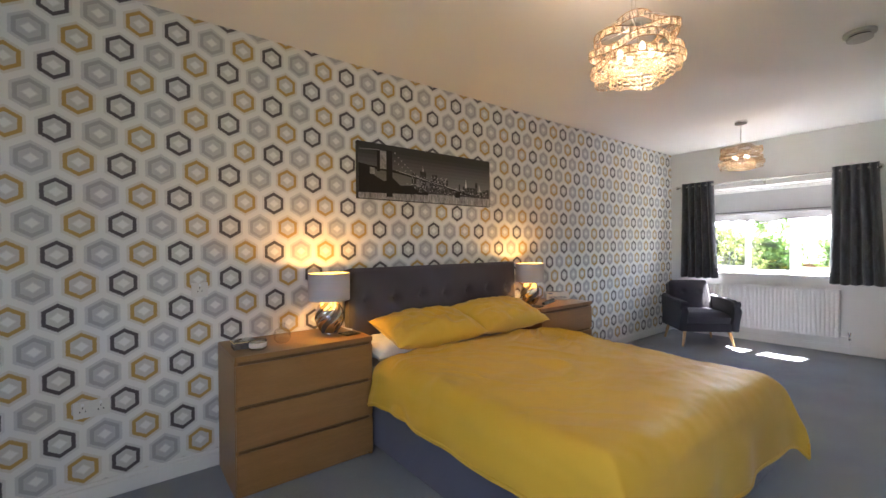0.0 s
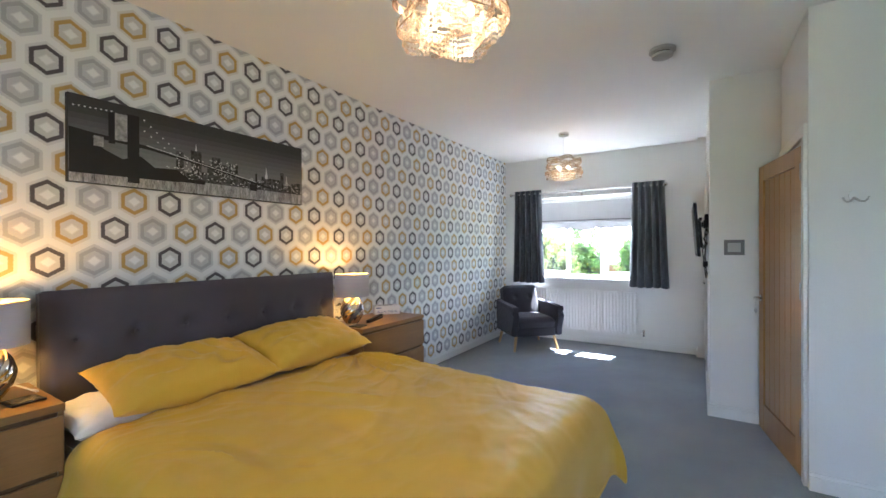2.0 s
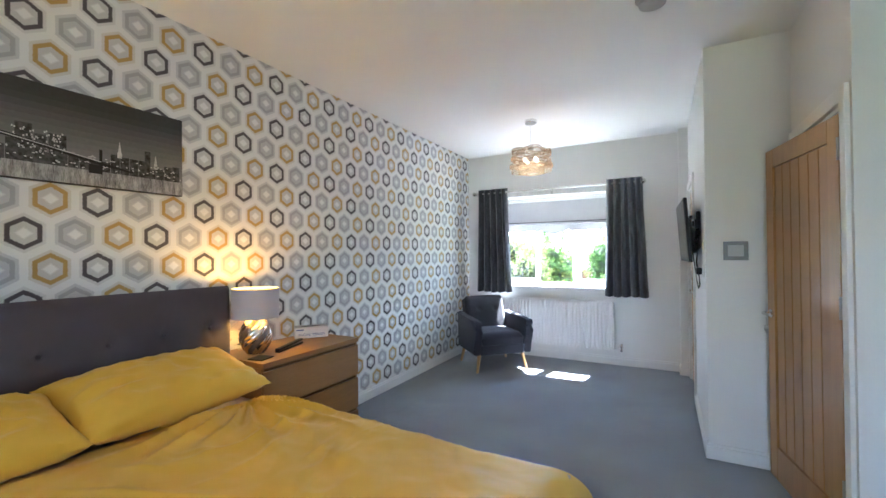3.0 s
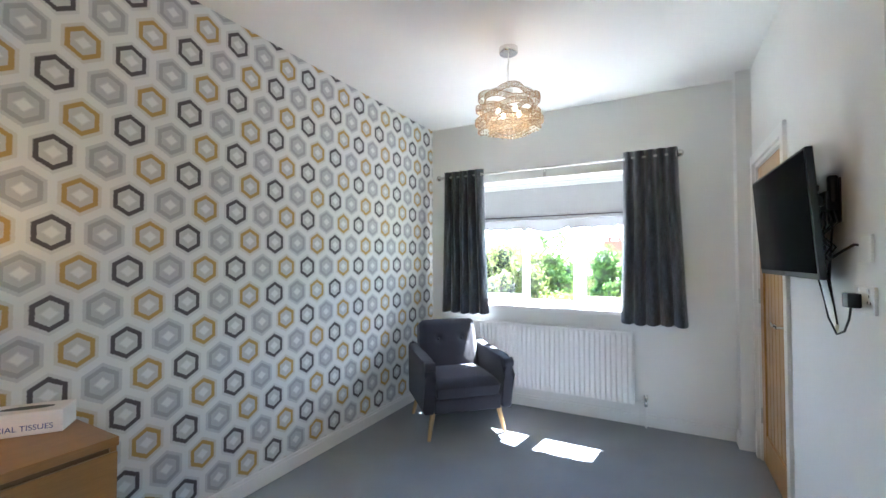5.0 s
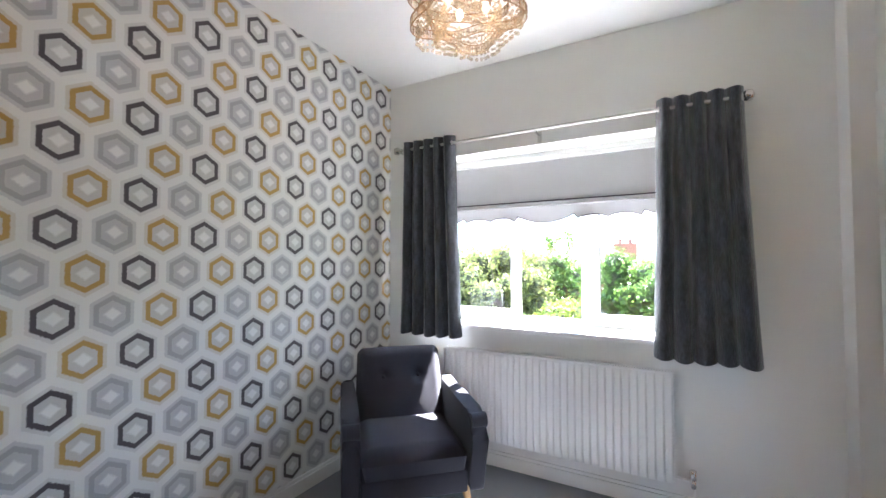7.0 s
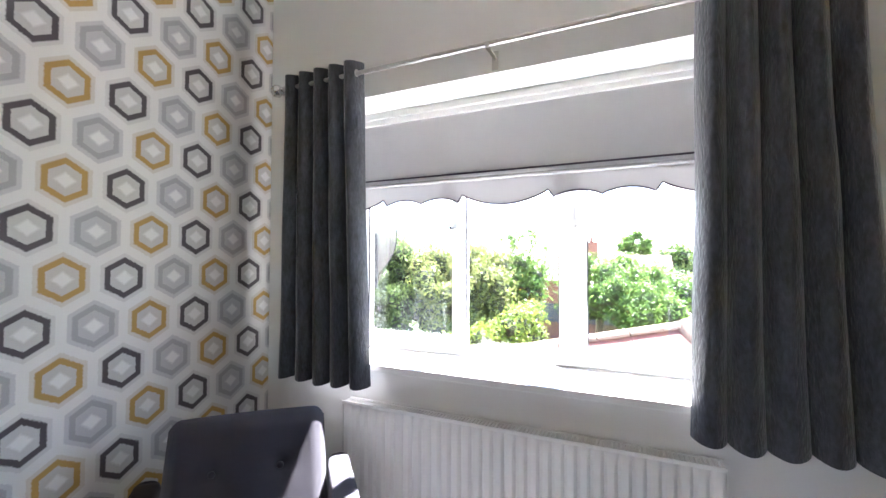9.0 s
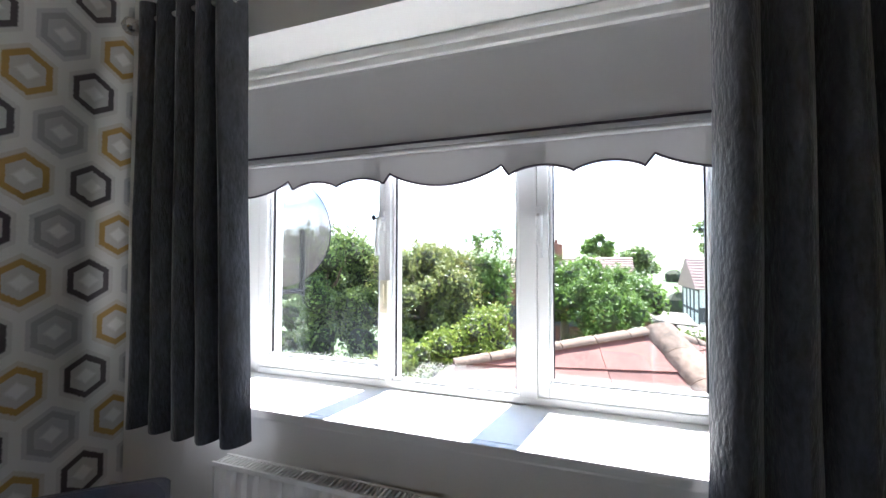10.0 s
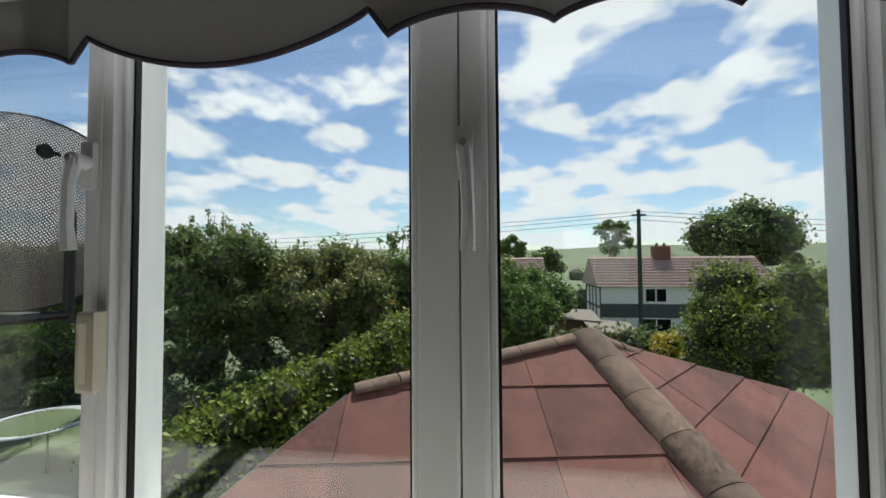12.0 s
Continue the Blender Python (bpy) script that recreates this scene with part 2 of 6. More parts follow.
CHAIR = mat("dark slate wool", (0.036, 0.034, 0.047), 0.92, vary=0.2, scale=4, fine=420, bump=0.5, sheen=0.12)
CURTAIN = mat("charcoal velvet", (0.034, 0.039, 0.052), 0.42, vary=0.7, scale=30, fine=120, bump=0.8, sheen=0.55, stretch=(1, 1, 0.35))
BLIND = mat("grey blind fabric", (0.50, 0.50, 0.51), 0.8, vary=0.03, fine=500, bump=0.05)
nt = BLIND.node_tree
thin, through_mix = nt.nodes.new("ShaderNodeBsdfTranslucent"), nt.nodes.new("ShaderNodeMixShader")
thin.inputs["Color"].default_value = (0.5, 0.5, 0.5, 1)
through_mix.inputs[0].default_value = 0.025
nt.links.new(nt.nodes["Principled BSDF"].outputs[0], through_mix.inputs[1])
nt.links.new(thin.outputs[0], through_mix.inputs[2])
nt.links.new(through_mix.outputs[0], nt.nodes["Material Output"].inputs[0])
TRIM = mat("dark braid", (0.06, 0.05, 0.07), 0.8)
CHROME = mat("polished chrome", (0.75, 0.74, 0.72), 0.12, 1.0, vary=0.04, bump=0.0)
STEEL = mat("brushed steel", (0.55, 0.54, 0.52), 0.3, 1.0, vary=0.08, bump=0.02)
MERCURY = mat("mirrored glass", (0.66, 0.63, 0.60), 0.06, 1.0, vary=0.12, scale=14, bump=0.0)
SMOKED = mat("frosted grey glass", (0.20, 0.18, 0.17), 0.25, 0.6, vary=0.2, scale=20, bump=0.05)
SHADE = mat("silver grey lamp cloth", (0.46, 0.43, 0.46), 0.6, vary=0.05, fine=400, bump=0.1, sheen=0.2)
GOLD = mat("gold lining", (0.72, 0.56, 0.32), 0.55, 0.2, vary=0.05, bump=0.0)
BULB = glow("lamp bulb", (1.0, 0.72, 0.38), 0.6)
FILAMENT = glow("pendant bulb", (1.0, 0.78, 0.48), 0.7)
CRYSTAL = crystal_glass("crystal")
WIRE = mat("bronze wire", (0.22, 0.13, 0.065), 0.5, 0.4, vary=0.1)
GLASS = clear_glass("window glass")
THINGLASS = clear_glass("clear glass", (0.88, 0.90, 0.92), 0.03, 2.4, 0.06)
BLACK = mat("black plastic", (0.012, 0.012, 0.013), 0.35, vary=0.1, bump=0.02)
BLACK.node_tree.nodes["Principled BSDF"].inputs["Specular IOR Level"].default_value = 0.2
SCREEN = mat("television screen", (0.004, 0.004, 0.005), 0.15, vary=0.05, bump=0.0)
SCREEN.node_tree.nodes["Principled BSDF"].inputs["Specular IOR Level"].default_value = 0.03
PALE_WOOD = mat("pale beech", (0.52, 0.33, 0.15), 0.45, vary=0.15, scale=4, fine=30, stretch=(8, 8, 0.8), bump=0.05)
WHITE_CARD = mat("white card", (0.72, 0.67, 0.63), 0.6, vary=0.04)
INK = mat("blue print", (0.06, 0.09, 0.24), 0.6)
DULL_STEEL = mat("dull steel", (0.17, 0.165, 0.16), 0.45, 0.5, vary=0.1, bump=0.02)
ALARM = mat("dusty grey plastic", (0.42, 0.41, 0.40), 0.5, vary=0.06)
SMOKE_WHITE = mat("aged white plastic", (0.70, 0.69, 0.65), 0.4, vary=0.04)
WAX = mat("candle wax", (0.70, 0.62, 0.45), 0.5)
TERRACOTTA = mat("weathered red tile", (0.135, 0.053, 0.041), 0.9, vary=0.75, scale=3.5, fine=28, bump=0.8, spread=0.25)
RIDGE = mat("lichened ridge tile", (0.165, 0.110, 0.080), 0.95, vary=0.75, scale=14, fine=36, bump=1.0, spread=0.2)
MORTAR = mat("mortar", (0.20, 0.17, 0.14), 0.95, vary=0.3, bump=0.6)
BRICK = mat("house brick", (0.19, 0.085, 0.06), 0.9, vary=0.2, scale=8)
RENDER = mat("white render", (0.70, 0.70, 0.68), 0.9, vary=0.06)
SLATE = mat("dark cladding", (0.07, 0.07, 0.075), 0.8, vary=0.2)
FARROOF = mat("pinkish roof tiles", (0.40, 0.28, 0.24), 0.9, vary=0.12, scale=2.0, fine=8)
BARK = mat("bark", (0.13, 0.095, 0.065), 0.9, vary=0.3, scale=9, bump=0.6)
POLE_WOOD = mat("creosoted pole", (0.05, 0.055, 0.05), 0.9, vary=0.2)
GRASS = mat("lawn", (0.115, 0.19, 0.035), 0.9, vary=0.35, scale=0.7, fine=14, bump=0.7)
DISHMESH = perforated("punched steel")
# dark olive for the foliage cores: shade between leaves put into the colour
CROWN_SHADE = mat("painted crown shade", (0.040, 0.042, 0.022), 0.95, vary=0.4, scale=9, fine=40, bump=0.6)
LEAF_DARK = leafy("dark leaves", (0.06, 0.092, 0.030), (0.22, 0.29, 0.085))
LEAF_MID = leafy("hedge leaves", (0.05, 0.09, 0.02), (0.17, 0.26, 0.055))
LEAF_BRIGHT = leafy("sunny leaves", (0.075, 0.115, 0.016), (0.25, 0.30, 0.055))
LEAF_RUST = leafy("olive leaves", (0.10, 0.125, 0.038), (0.29, 0.30, 0.095))
LEAF_GOLD = leafy("golden leaves", (0.32, 0.26, 0.03), (0.55, 0.44, 0.06))

# ---- building helpers ----


def thing(name, label, category, place=(0, 0, 0), turn=0.0, group=""):
    ob = new(name)
    ob.matrix_basis = pose(*place, 0, 0, turn)
    ob.empty_display_size = 0.1
    return tagged(ob, label, category, group)


def mesh_object(name, bm, material, smooth=False):
    me = bpy.data.meshes.new(name)
    bmesh.ops.recalc_face_normals(bm, faces=bm.faces[:])
    bm.to_mesh(me)
    bm.free()
    for m in material if isinstance(material, (list, tuple)) else [material]:
        me.materials.append(m)
    if smooth:
        me.shade_smooth()
        me.set_sharp_from_angle(angle=radians(40))
    return new(name, me)


def part(name, bm, material, parent, label="", smooth=False):
    ob = mesh_object(name, bm, material, smooth)
    ob.parent = parent
    return tagged(ob, label)


def lone(name, bm, material, label, category, smooth=False, group="", kind=""):
    return tagged(mesh_object(name, bm, material, smooth), label, category, group, kind)


def setting(name, bm, material, label, smooth=False):
    return tagged(mesh_object(name, bm, material, smooth), label, "", "", "structure")


def box(bm, x0, y0, z0, x1, y1, z1, bevel=0.0, m=None, seg=2):
    made = bmesh.ops.create_cube(bm, size=1)["verts"]
    for v in made:
        v.co = Vector(((x0 + x1) / 2 + v.co.x * (x1 - x0), (y0 + y1) / 2 + v.co.y * (y1 - y0), (z0 + z1) / 2 + v.co.z * (z1 - z0)))
    edges = {e for v in made for e in v.link_edges}
    if m is not None:
        bmesh.ops.transform(bm, matrix=m, verts=made)
    if bevel:
        bmesh.ops.bevel(bm, geom=list(edges), offset=bevel, segments=seg, affect="EDGES", profile=0.7)
    return bm


def cube(*a, **k):
    return box(bmesh.new(), *a, **k)


def lathe(bm, profile, place=(0, 0, 0), n=24, m=None, cap=True):
    rings = []
    for r, z in profile:
        rings.append([bm.verts.new((r * math.cos(2 * math.pi * i / n), r * math.sin(2 * math.pi * i / n), z)) for i in range(n)])
    for a, b in zip(rings, rings[1:]):
        for i in range(n):
            bm.faces.new((a[i], a[(i + 1) % n], b[(i + 1) % n], b[i]))
    if cap:
        bm.faces.new(rings[0][::-1])
        bm.faces.new(rings[-1])
    vs = [v for r in rings for v in r]
    bmesh.ops.transform(bm, matrix=(Matrix.Translation(place) @ (m or Matrix())), verts=vs)
    return bm


def tube(bm, pts, r, n=8, closed=False):
    pts = [Vector(p) for p in pts]
    rings, k = [], len(pts)
    for i, p in enumerate(pts):
        a = pts[(i - 1) % k] if (closed or i) else p
        b = pts[(i + 1) % k] if (closed or i < k - 1) else p
        t = (b - a).normalized()
        s = t.cross(Vector((0, 0, 1)) if abs(t.z) < 0.9 else Vector((1, 0, 0))).normalized()
        w = t.cross(s)
        rad = r[i] if isinstance(r, (list, tuple)) else r
        rings.append([bm.verts.new(p + (s * math.cos(2 * math.pi * j / n) + w * math.sin(2 * math.pi * j / n)) * rad) for j in range(n)])
    pairs = list(zip(rings, rings[1:])) + ([(rings[-1], rings[0])] if closed else [])
    for a, b in pairs:
        for j in range(n):
            bm.faces.new((a[j], a[(j + 1) % n], b[(j + 1) % n], b[j]))
    if not closed:
        bm.faces.new(rings[0][::-1])
        bm.faces.new(rings[-1])
    return bm


def sheet(bm, fn, nu, nv):
    """A grid of faces; fn(u, v) in 0..1 gives the place."""
    g = [[bm.verts.new(fn(i / nu, j / nv)) for j in range(nv + 1)] for i in range(nu + 1)]
    for i in range(nu):
        for j in range(nv):
            bm.faces.new((g[i][j], g[i + 1][j], g[i + 1][j + 1], g[i][j + 1]))
    return bm


def polygon(bm, pts, thick=None):
    """A flat polygon, given depth along the vector thick."""
    f = bm.faces.new([bm.verts.new(p) for p in pts])
    if thick is not None:
        ext = bmesh.ops.extrude_face_region(bm, geom=[f])
        bmesh.ops.translate(bm, vec=thick, verts=[v for v in ext["geom"] if isinstance(v, bmesh.types.BMVert)])
    return bm


def n3(x, y, z):
    return noise.noise(Vector((x, y, z)))

# ---- the room ----
XW, YS, H = -8.4, -4.4, 2.70          # back wall, far south wall, ceiling
XA, XB, YD, YR = -2.13, -3.045, -2.69, -3.14   # stepped south side: two faces across, two along
WY0, WY1, WZ0, WZ1 = -0.27, -2.03, 0.885, 2.10  # window opening

setting("floor", cube(XW - 0.2, YS - 0.2, -0.12, 0.44, 0.2, 0.0), CARPET, "slate blue-grey cut pile bedroom carpet")
setting("ceiling", cube(XW - 0.2, YS - 0.2, H, 0.44, 0.2, H + 0.15), CEILING, "smooth white painted ceiling")
setting("wall_north", cube(XW - 0.2, 0.0, 0.0, 0.44, 0.2, H), PAPER, "wall papered in grey and ochre hexagons")
bm = bmesh.new()
box(bm, 0.0, WY0, 0.0, 0.44, 0.0, H)
box(bm, 0.0, YS, 0.0, 0.44, WY1, H)
box(bm, 0.0, WY1, 0.0, 0.44, WY0, WZ0)
box(bm, 0.0, WY1, WZ1, 0.44, WY0, H)
setting("wall_east", bm, PLASTER, "white painted window wall")
bm = bmesh.new()
D2X0, D2X1, DH = -1.015, -0.245, 1.995
box(bm, XA, YD - 0.12, 0.0, D2X0, YD, H)
box(bm, D2X1, YD - 0.12, 0.0, 0.0, YD, H)
box(bm, D2X0, YD - 0.12, DH, D2X1, YD, H)
setting("wall_south_1", bm, PLASTER, "white painted wall with an oak door")
setting("wall_south_2", cube(XA, YR - 0.12, 0.0, XA + 0.10, YD - 0.12, H), PLASTER, "short white painted return wall")
bm = bmesh.new()
D1X0, D1X1 = -2.955, -2.150
box(bm, XB, YR - 0.12, 0.0, D1X0, YR, H)
box(bm, D1X1, YR - 0.12, 0.0, XA, YR, H)
box(bm, D1X0, YR - 0.12, DH, D1X1, YR, H)
setting("wall_south_3", bm, PLASTER, "white painted doorway wall")
setting("wall_south_4", cube(XB, YS, 0.0, XB + 0.1, YR - 0.12, H), PLASTER, "white painted wall with a coat hook")
setting("wall_south_5", cube(XW, YS - 0.2, 0.0, 0.44, YS, H), PLASTER, "white painted far wall")
setting("wall_boxing", cube(-0.15, YD, 0.0, 0.0, YD + 0.09, H), PLASTER, "narrow white painted pipe boxing")
bm = bmesh.new()
box(bm, XW - 0.2, YS, 0.0, XW, -4.15, H)
box(bm, XW - 0.2, -2.75, 0.0, XW, 0.0, H)
box(bm, XW - 0.2, -4.15, 0.0, XW, -2.75, 0.85)
box(bm, XW - 0.2, -4.15, 2.15, XW, -2.75, H)
setting("wall_west", bm, PLASTER, "white painted wall with a second window")


def skirting(name, x0, y0, x1, y1, nx, ny):
    bm = bmesh.new()
    t, h = 0.016, 0.10
    for a, b, tt in ((0.0, h - 0.02, t), (h - 0.02, h, t * 0.6)):
        box(bm, min(x0, x1, x0 + nx * tt, x1 + nx * tt), min(y0, y1, y0 + ny * tt, y1 + ny * tt), a,
            max(x0, x1, x0 + nx * tt, x1 + nx * tt), max(y0, y1, y0 + ny * tt, y1 + ny * tt), b, bevel=0.002, seg=1)
    setting(name, bm, GLOSS, "white gloss skirting board")


skirting("baseboard_1", XW, 0.0, -0.017, 0.0, 0, -1)
skirting("baseboard_2", 0.0, -0.001, 0.0, YD + 0.106, -1, 0)
skirting("baseboard_3", -0.15, YD + 0.09, -0.017, YD + 0.09, 0, 1)
skirting("baseboard_4", XA, YD, -1.09, YD, 0, 1)
skirting("baseboard_5", XA, YR + 0.017, XA, YD + 0.016, -1, 0)
skirting("baseboard_6", XB, YS, XB, YR, -1, 0)
skirting("baseboard_7", XW, YS, XB - 0.017, YS, 0, 1)

# ---- doors ----


def architrave(parent, x0, x1, y, h, sides):
    w = 0.065
    for s in sides:
        if s == "l":
            part("architrave", cube(x0 - w, y - 0.002, 0.0, x0, y + 0.018, h + w, 0.004), GLOSS, parent)
        if s == "r":
            part("architrave", cube(x1, y - 0.002, 0.0, x1 + w, y + 0.018, h + w, 0.004), GLOSS, parent)
    part("architrave", cube(x0 + 0.0005, y - 0.002, h, x1 - 0.0005, y + 0.0175, h + w, 0.004), GLOSS, parent)
    part("lining", cube(x0, y - 0.12, 0.0, x0 + 0.022, y, h - 0.022), GLOSS, parent)
    part("lining", cube(x1 - 0.022, y - 0.12, 0.0, x1, y, h - 0.022), GLOSS, parent)
    part("lining", cube(x0, y - 0.12, h - 0.022, x1, y, h), GLOSS, parent)


def door_leaf(parent, width, height, handle_end):
    """An oak leaf in local x 0..width, its room face at y=0, with five boards set in a frame."""
    st, th = 0.095, 0.040
    leaf = part("leaf", cube(0.0, -th, 0.006, st, 0.0, height, 0.003, seg=1), OAK_DOOR, parent)
    part("stile", cube(width - st, -th, 0.006, width, 0.0, height, 0.003, seg=1), OAK_DOOR, leaf)
    part("rail", cube(st, -th, height - 0.11, width - st, -0.0005, height, 0.002, seg=1), OAK_DOOR, leaf)
    part("rail", cube(st, -th, 0.006, width - st, -0.0005, 0.20, 0.002, seg=1), OAK_DOOR, leaf)
    n = 6
    bw = (width - 2 * st) / n
    bm = cube(0.0015, -0.030, 0.0, bw - 0.0015, -0.010, height - 0.31, 0.004, seg=1)
    first = part("plank", bm, OAK_DOOR, leaf)
    first.location = (st, 0, 0.20)
    for i in range(1, n):
        o = new("plank", first.data)
        o.parent, o.location = leaf, (st + bw * i, 0, 0.20)
    hx = width - 0.055 if handle_end else 0.055
    s = -1 if handle_end else 1
    bm = bmesh.new()
    lathe(bm, [(0.0, 0), (0.026, 0), (0.026, 0.006), (0.011, 0.008), (0.011, 0.045), (0.0, 0.047)], (hx, 0, 0.98), 16, Matrix.Rotation(radians(-90), 4, "X"), cap=False)
    tube(bm, [(hx, 0.042, 0.98), (hx + s * 0.03, 0.047, 0.985), (hx + s * 0.08, 0.046, 0.978), (hx + s * 0.12, 0.044, 0.992)], [0.011, 0.010, 0.008, 0.006])
    part("handle", bm, CHROME, leaf, "polished chrome lever handle", True)
    for z in (0.25, 1.05, 1.75):
        bm = bmesh.new()
        lathe(bm, [(0.006, 0), (0.006, 0.1)], (0.0 if handle_end else width, 0.004, z), 8)
        part("hinge", bm, STEEL, leaf, "", True)
    return leaf


door_2 = thing("door_2", "closed oak boarded door with chrome lever handle", "door")
tagged(door_2, kind="structure")
architrave(door_2, D2X0, D2X1, YD, DH, "lr")
leaf2 = door_leaf(door_2, 0.718, 1.965, False)
leaf2.location = (D2X0 + 0.026, YD - 0.012, 0.0)
door_1 = thing("door_1", "oak boarded door standing slightly ajar", "door")
tagged(door_1, kind="structure")
architrave(door_1, D1X0, D1X1, YR, DH, "l")
leaf1 = door_leaf(door_1, 0.760, 1.955, True)
leaf1.matrix_basis = pose(-2.933, YR + 0.012, 0.0, 0, 0, 9.5)
bm = bmesh.new()
# small cloth heart hung from the lever
tube(bm, [(0.644, 0.05, 0.965), (0.642, 0.052, 0.93)], 0.0015, 5)
sheet(bm, lambda u, v: Vector((0.642 + 0.032 * (16 * math.sin(u * 6.283) ** 3) / 16 * v, 0.050 + 0.012 * (1 - v), 0.895 + 0.028 * (13 * math.cos(u * 6.283) - 5 * math.cos(2 * u * 6.283) - 2 * math.cos(3 * u * 6.283)) / 16 * v)), 20, 3)
heart = mesh_object("hanging_heart", bm, STEEL, True)
heart.matrix_basis = leaf1.matrix_basis
tagged(heart, "small grey heart hung on the door lever", "ornament")

# ---- the window ----
win = thing("window_1", "white plastic casement window with three lights", "window")
tagged(win, kind="structure")
FX, GX = 0.295, 0.328
PANES = ((-0.368, -0.880, 0.988), (-0.924, -1.384, 0.941), (-1.477, -1.920, 0.988))
TOP = 1.985
bm = bmesh.new()
box(bm, FX, WY0 - 0.062, 0.9155, 0.395, WY0, 2.10, 0.006)
box(bm, FX, WY1, 0.9155, 0.395, WY1 + 0.062, 2.10, 0.006)
box(bm, FX + 0.001, WY1 + 0.061, 0.9155, GX + 0.022, WY0 - 0.061, 0.941, 0.006)
box(bm, FX + 0.001, WY1 + 0.061, 2.02, 0.394, WY0 - 0.061, 2.10, 0.006)
part("window_frame", bm, UPVC, win)
for y0, y1 in ((-0.905, -0.924), (-1.384, -1.440)):
    part("mullion", cube(FX - 0.002, y1, 0.935, 0.393, y0, 2.025, 0.005), UPVC, win)
for i in (0, 2):
    a, b, z0 = PANES[i]
    oy0, oy1 = (WY0 - 0.055, -0.906) if i == 0 else (-1.441, WY1 + 0.055)
    sash = bmesh.new()
    sx0, sx1 = FX - 0.004, 0.385
    box(sash, sx0, a, 0.946, sx1, oy0, 2.015, 0.007)
    box(sash, sx0, oy1, 0.946, sx1, b, 2.015, 0.007)
    box(sash, sx0 + 0.001, b + 0.002, 0.946, GX + 0.018, a - 0.002, z0, 0.005)
    box(sash, sx0 + 0.001, b + 0.002, TOP, sx1 - 0.001, a - 0.002, 2.015, 0.007)
    part("sash", sash, UPVC, win)
for a, b, z0 in PANES:
    bead = bmesh.new()
    w = 0.011
    for (y0, y1, q0, q1) in ((a - w, a, z0, TOP), (b, b + w, z0, TOP), (b + w, a - w, z0, z0 + w), (b + w, a - w, TOP - w, TOP)):
        box(bead, FX + 0.012, y0, q0, GX - 0.003, y1, q1, 0.003, seg=1)
    part("glazing_bead", bead, UPVC, win)
    gasket = bmesh.new()
    for (y0, y1, q0, q1) in ((a - w - 0.004, a - w, z0 + w, TOP - w), (b + w, b + w + 0.004, z0 + w, TOP - w)):
        box(gasket, GX - 0.012, y0, q0, GX - 0.002, y1, q1)
    part("gasket", gasket, BLACK, win, "thin black rubber gasket")
    pane = part("pane", cube(GX, b, z0, GX + 0.004, a, TOP), GLASS, win, "clear glass pane")
    pane2 = part("pane", cube(GX + 0.016, b, z0, GX + 0.020, a, TOP), GLASS, win, "clear glass pane")
    pane.visible_shadow = pane2.visible_shadow = False


def casement_handle(parent, y, z, flip):
    """A plastic lever with a keyed boss, hanging down from its plate."""
    bm = bmesh.new()
    x = FX - 0.004
    box(bm, x - 0.010, y - 0.011, z - 0.035, x, y + 0.011, z + 0.035, 0.004)
    lathe(bm, [(0.0, 0), (0.012, 0), (0.011, 0.022), (0.0, 0.024)], (x - 0.008, y, z + 0.004), 12, Matrix.Rotation(radians(-90), 4, "Y"), cap=False)
    tube(bm, [(x - 0.026, y, z + 0.005), (x - 0.030, y + flip * 0.004, z - 0.03), (x - 0.030, y + flip * 0.006, z - 0.09), (x - 0.028, y + flip * 0.004, z - 0.125)], [0.010, 0.008, 0.008, 0.010])
    ob = part("window_handle", bm, UPVC, parent, "white plastic lever handle", True)
    bm = bmesh.new()
    lathe(bm, [(0.0, 0), (0.005, 0), (0.005, 0.004), (0.0, 0.004)], (x - 0.0325, y, z + 0.006), 10, Matrix.Rotation(radians(-90), 4, "Y"), cap=False)
    part("lock_barrel", bm, STEEL, ob, "steel lock barrel")
    return ob


h1 = casement_handle(win, -0.893, 1.512, 1)
bm = bmesh.new()
tube(bm, [(FX - 0.05, -0.893, 1.518), (FX - 0.062, -0.893, 1.518)], 0.003, 6)
lathe(bm, [(0.0, -0.002), (0.010, -0.002), (0.010, 0.002), (0.0, 0.002)], (FX - 0.068, -0.893, 1.518), 12, Matrix.Rotation(radians(90), 4, "X"), cap=False)
part("key", bm, BLACK, h1, "small dark key left in the lock")
casement_handle(win, -1.449, 1.505, -1)
bm = cube(FX - 0.026, -0.926, 1.185, FX - 0.0045, -0.896, 1.300, 0.005)
box(bm, FX - 0.036, -0.914, 1.20, FX - 0.024, -0.908, 1.285, 0.002)
lone("window_sensor", bm, CREAM, "cream plastic contact sensor on the window mullion", "sensor")
bm = cube(-0.001, WY1 + 0.003, WZ0 + 0.001, 0.31, WY0 - 0.003, 0.915)
box(bm, -0.028, WY1 - 0.03, WZ0, -0.0012, WY0 + 0.03, 0.9152, 0.007)
sill = part("window_sill", bm, GLOSS, win, "white painted window board")

# second window, behind the path
win2 = thing("window_2", "white plastic window in the back wall", "window")
tagged(win2, kind="structure")
bm = bmesh.new()
for y0, y1, z0, z1 in ((-4.15, -4.09, 0.85, 2.15), (-2.81, -2.75, 0.85, 2.15), (-3.48, -3.42, 0.91, 2.09), (-4.09, -2.81, 0.85, 0.91), (-4.09, -2.81, 2.09, 2.15)):
    box(bm, XW - 0.12, y0, z0, XW - 0.05, y1, z1, 0.004)
part("window_frame", bm, UPVC, win2)
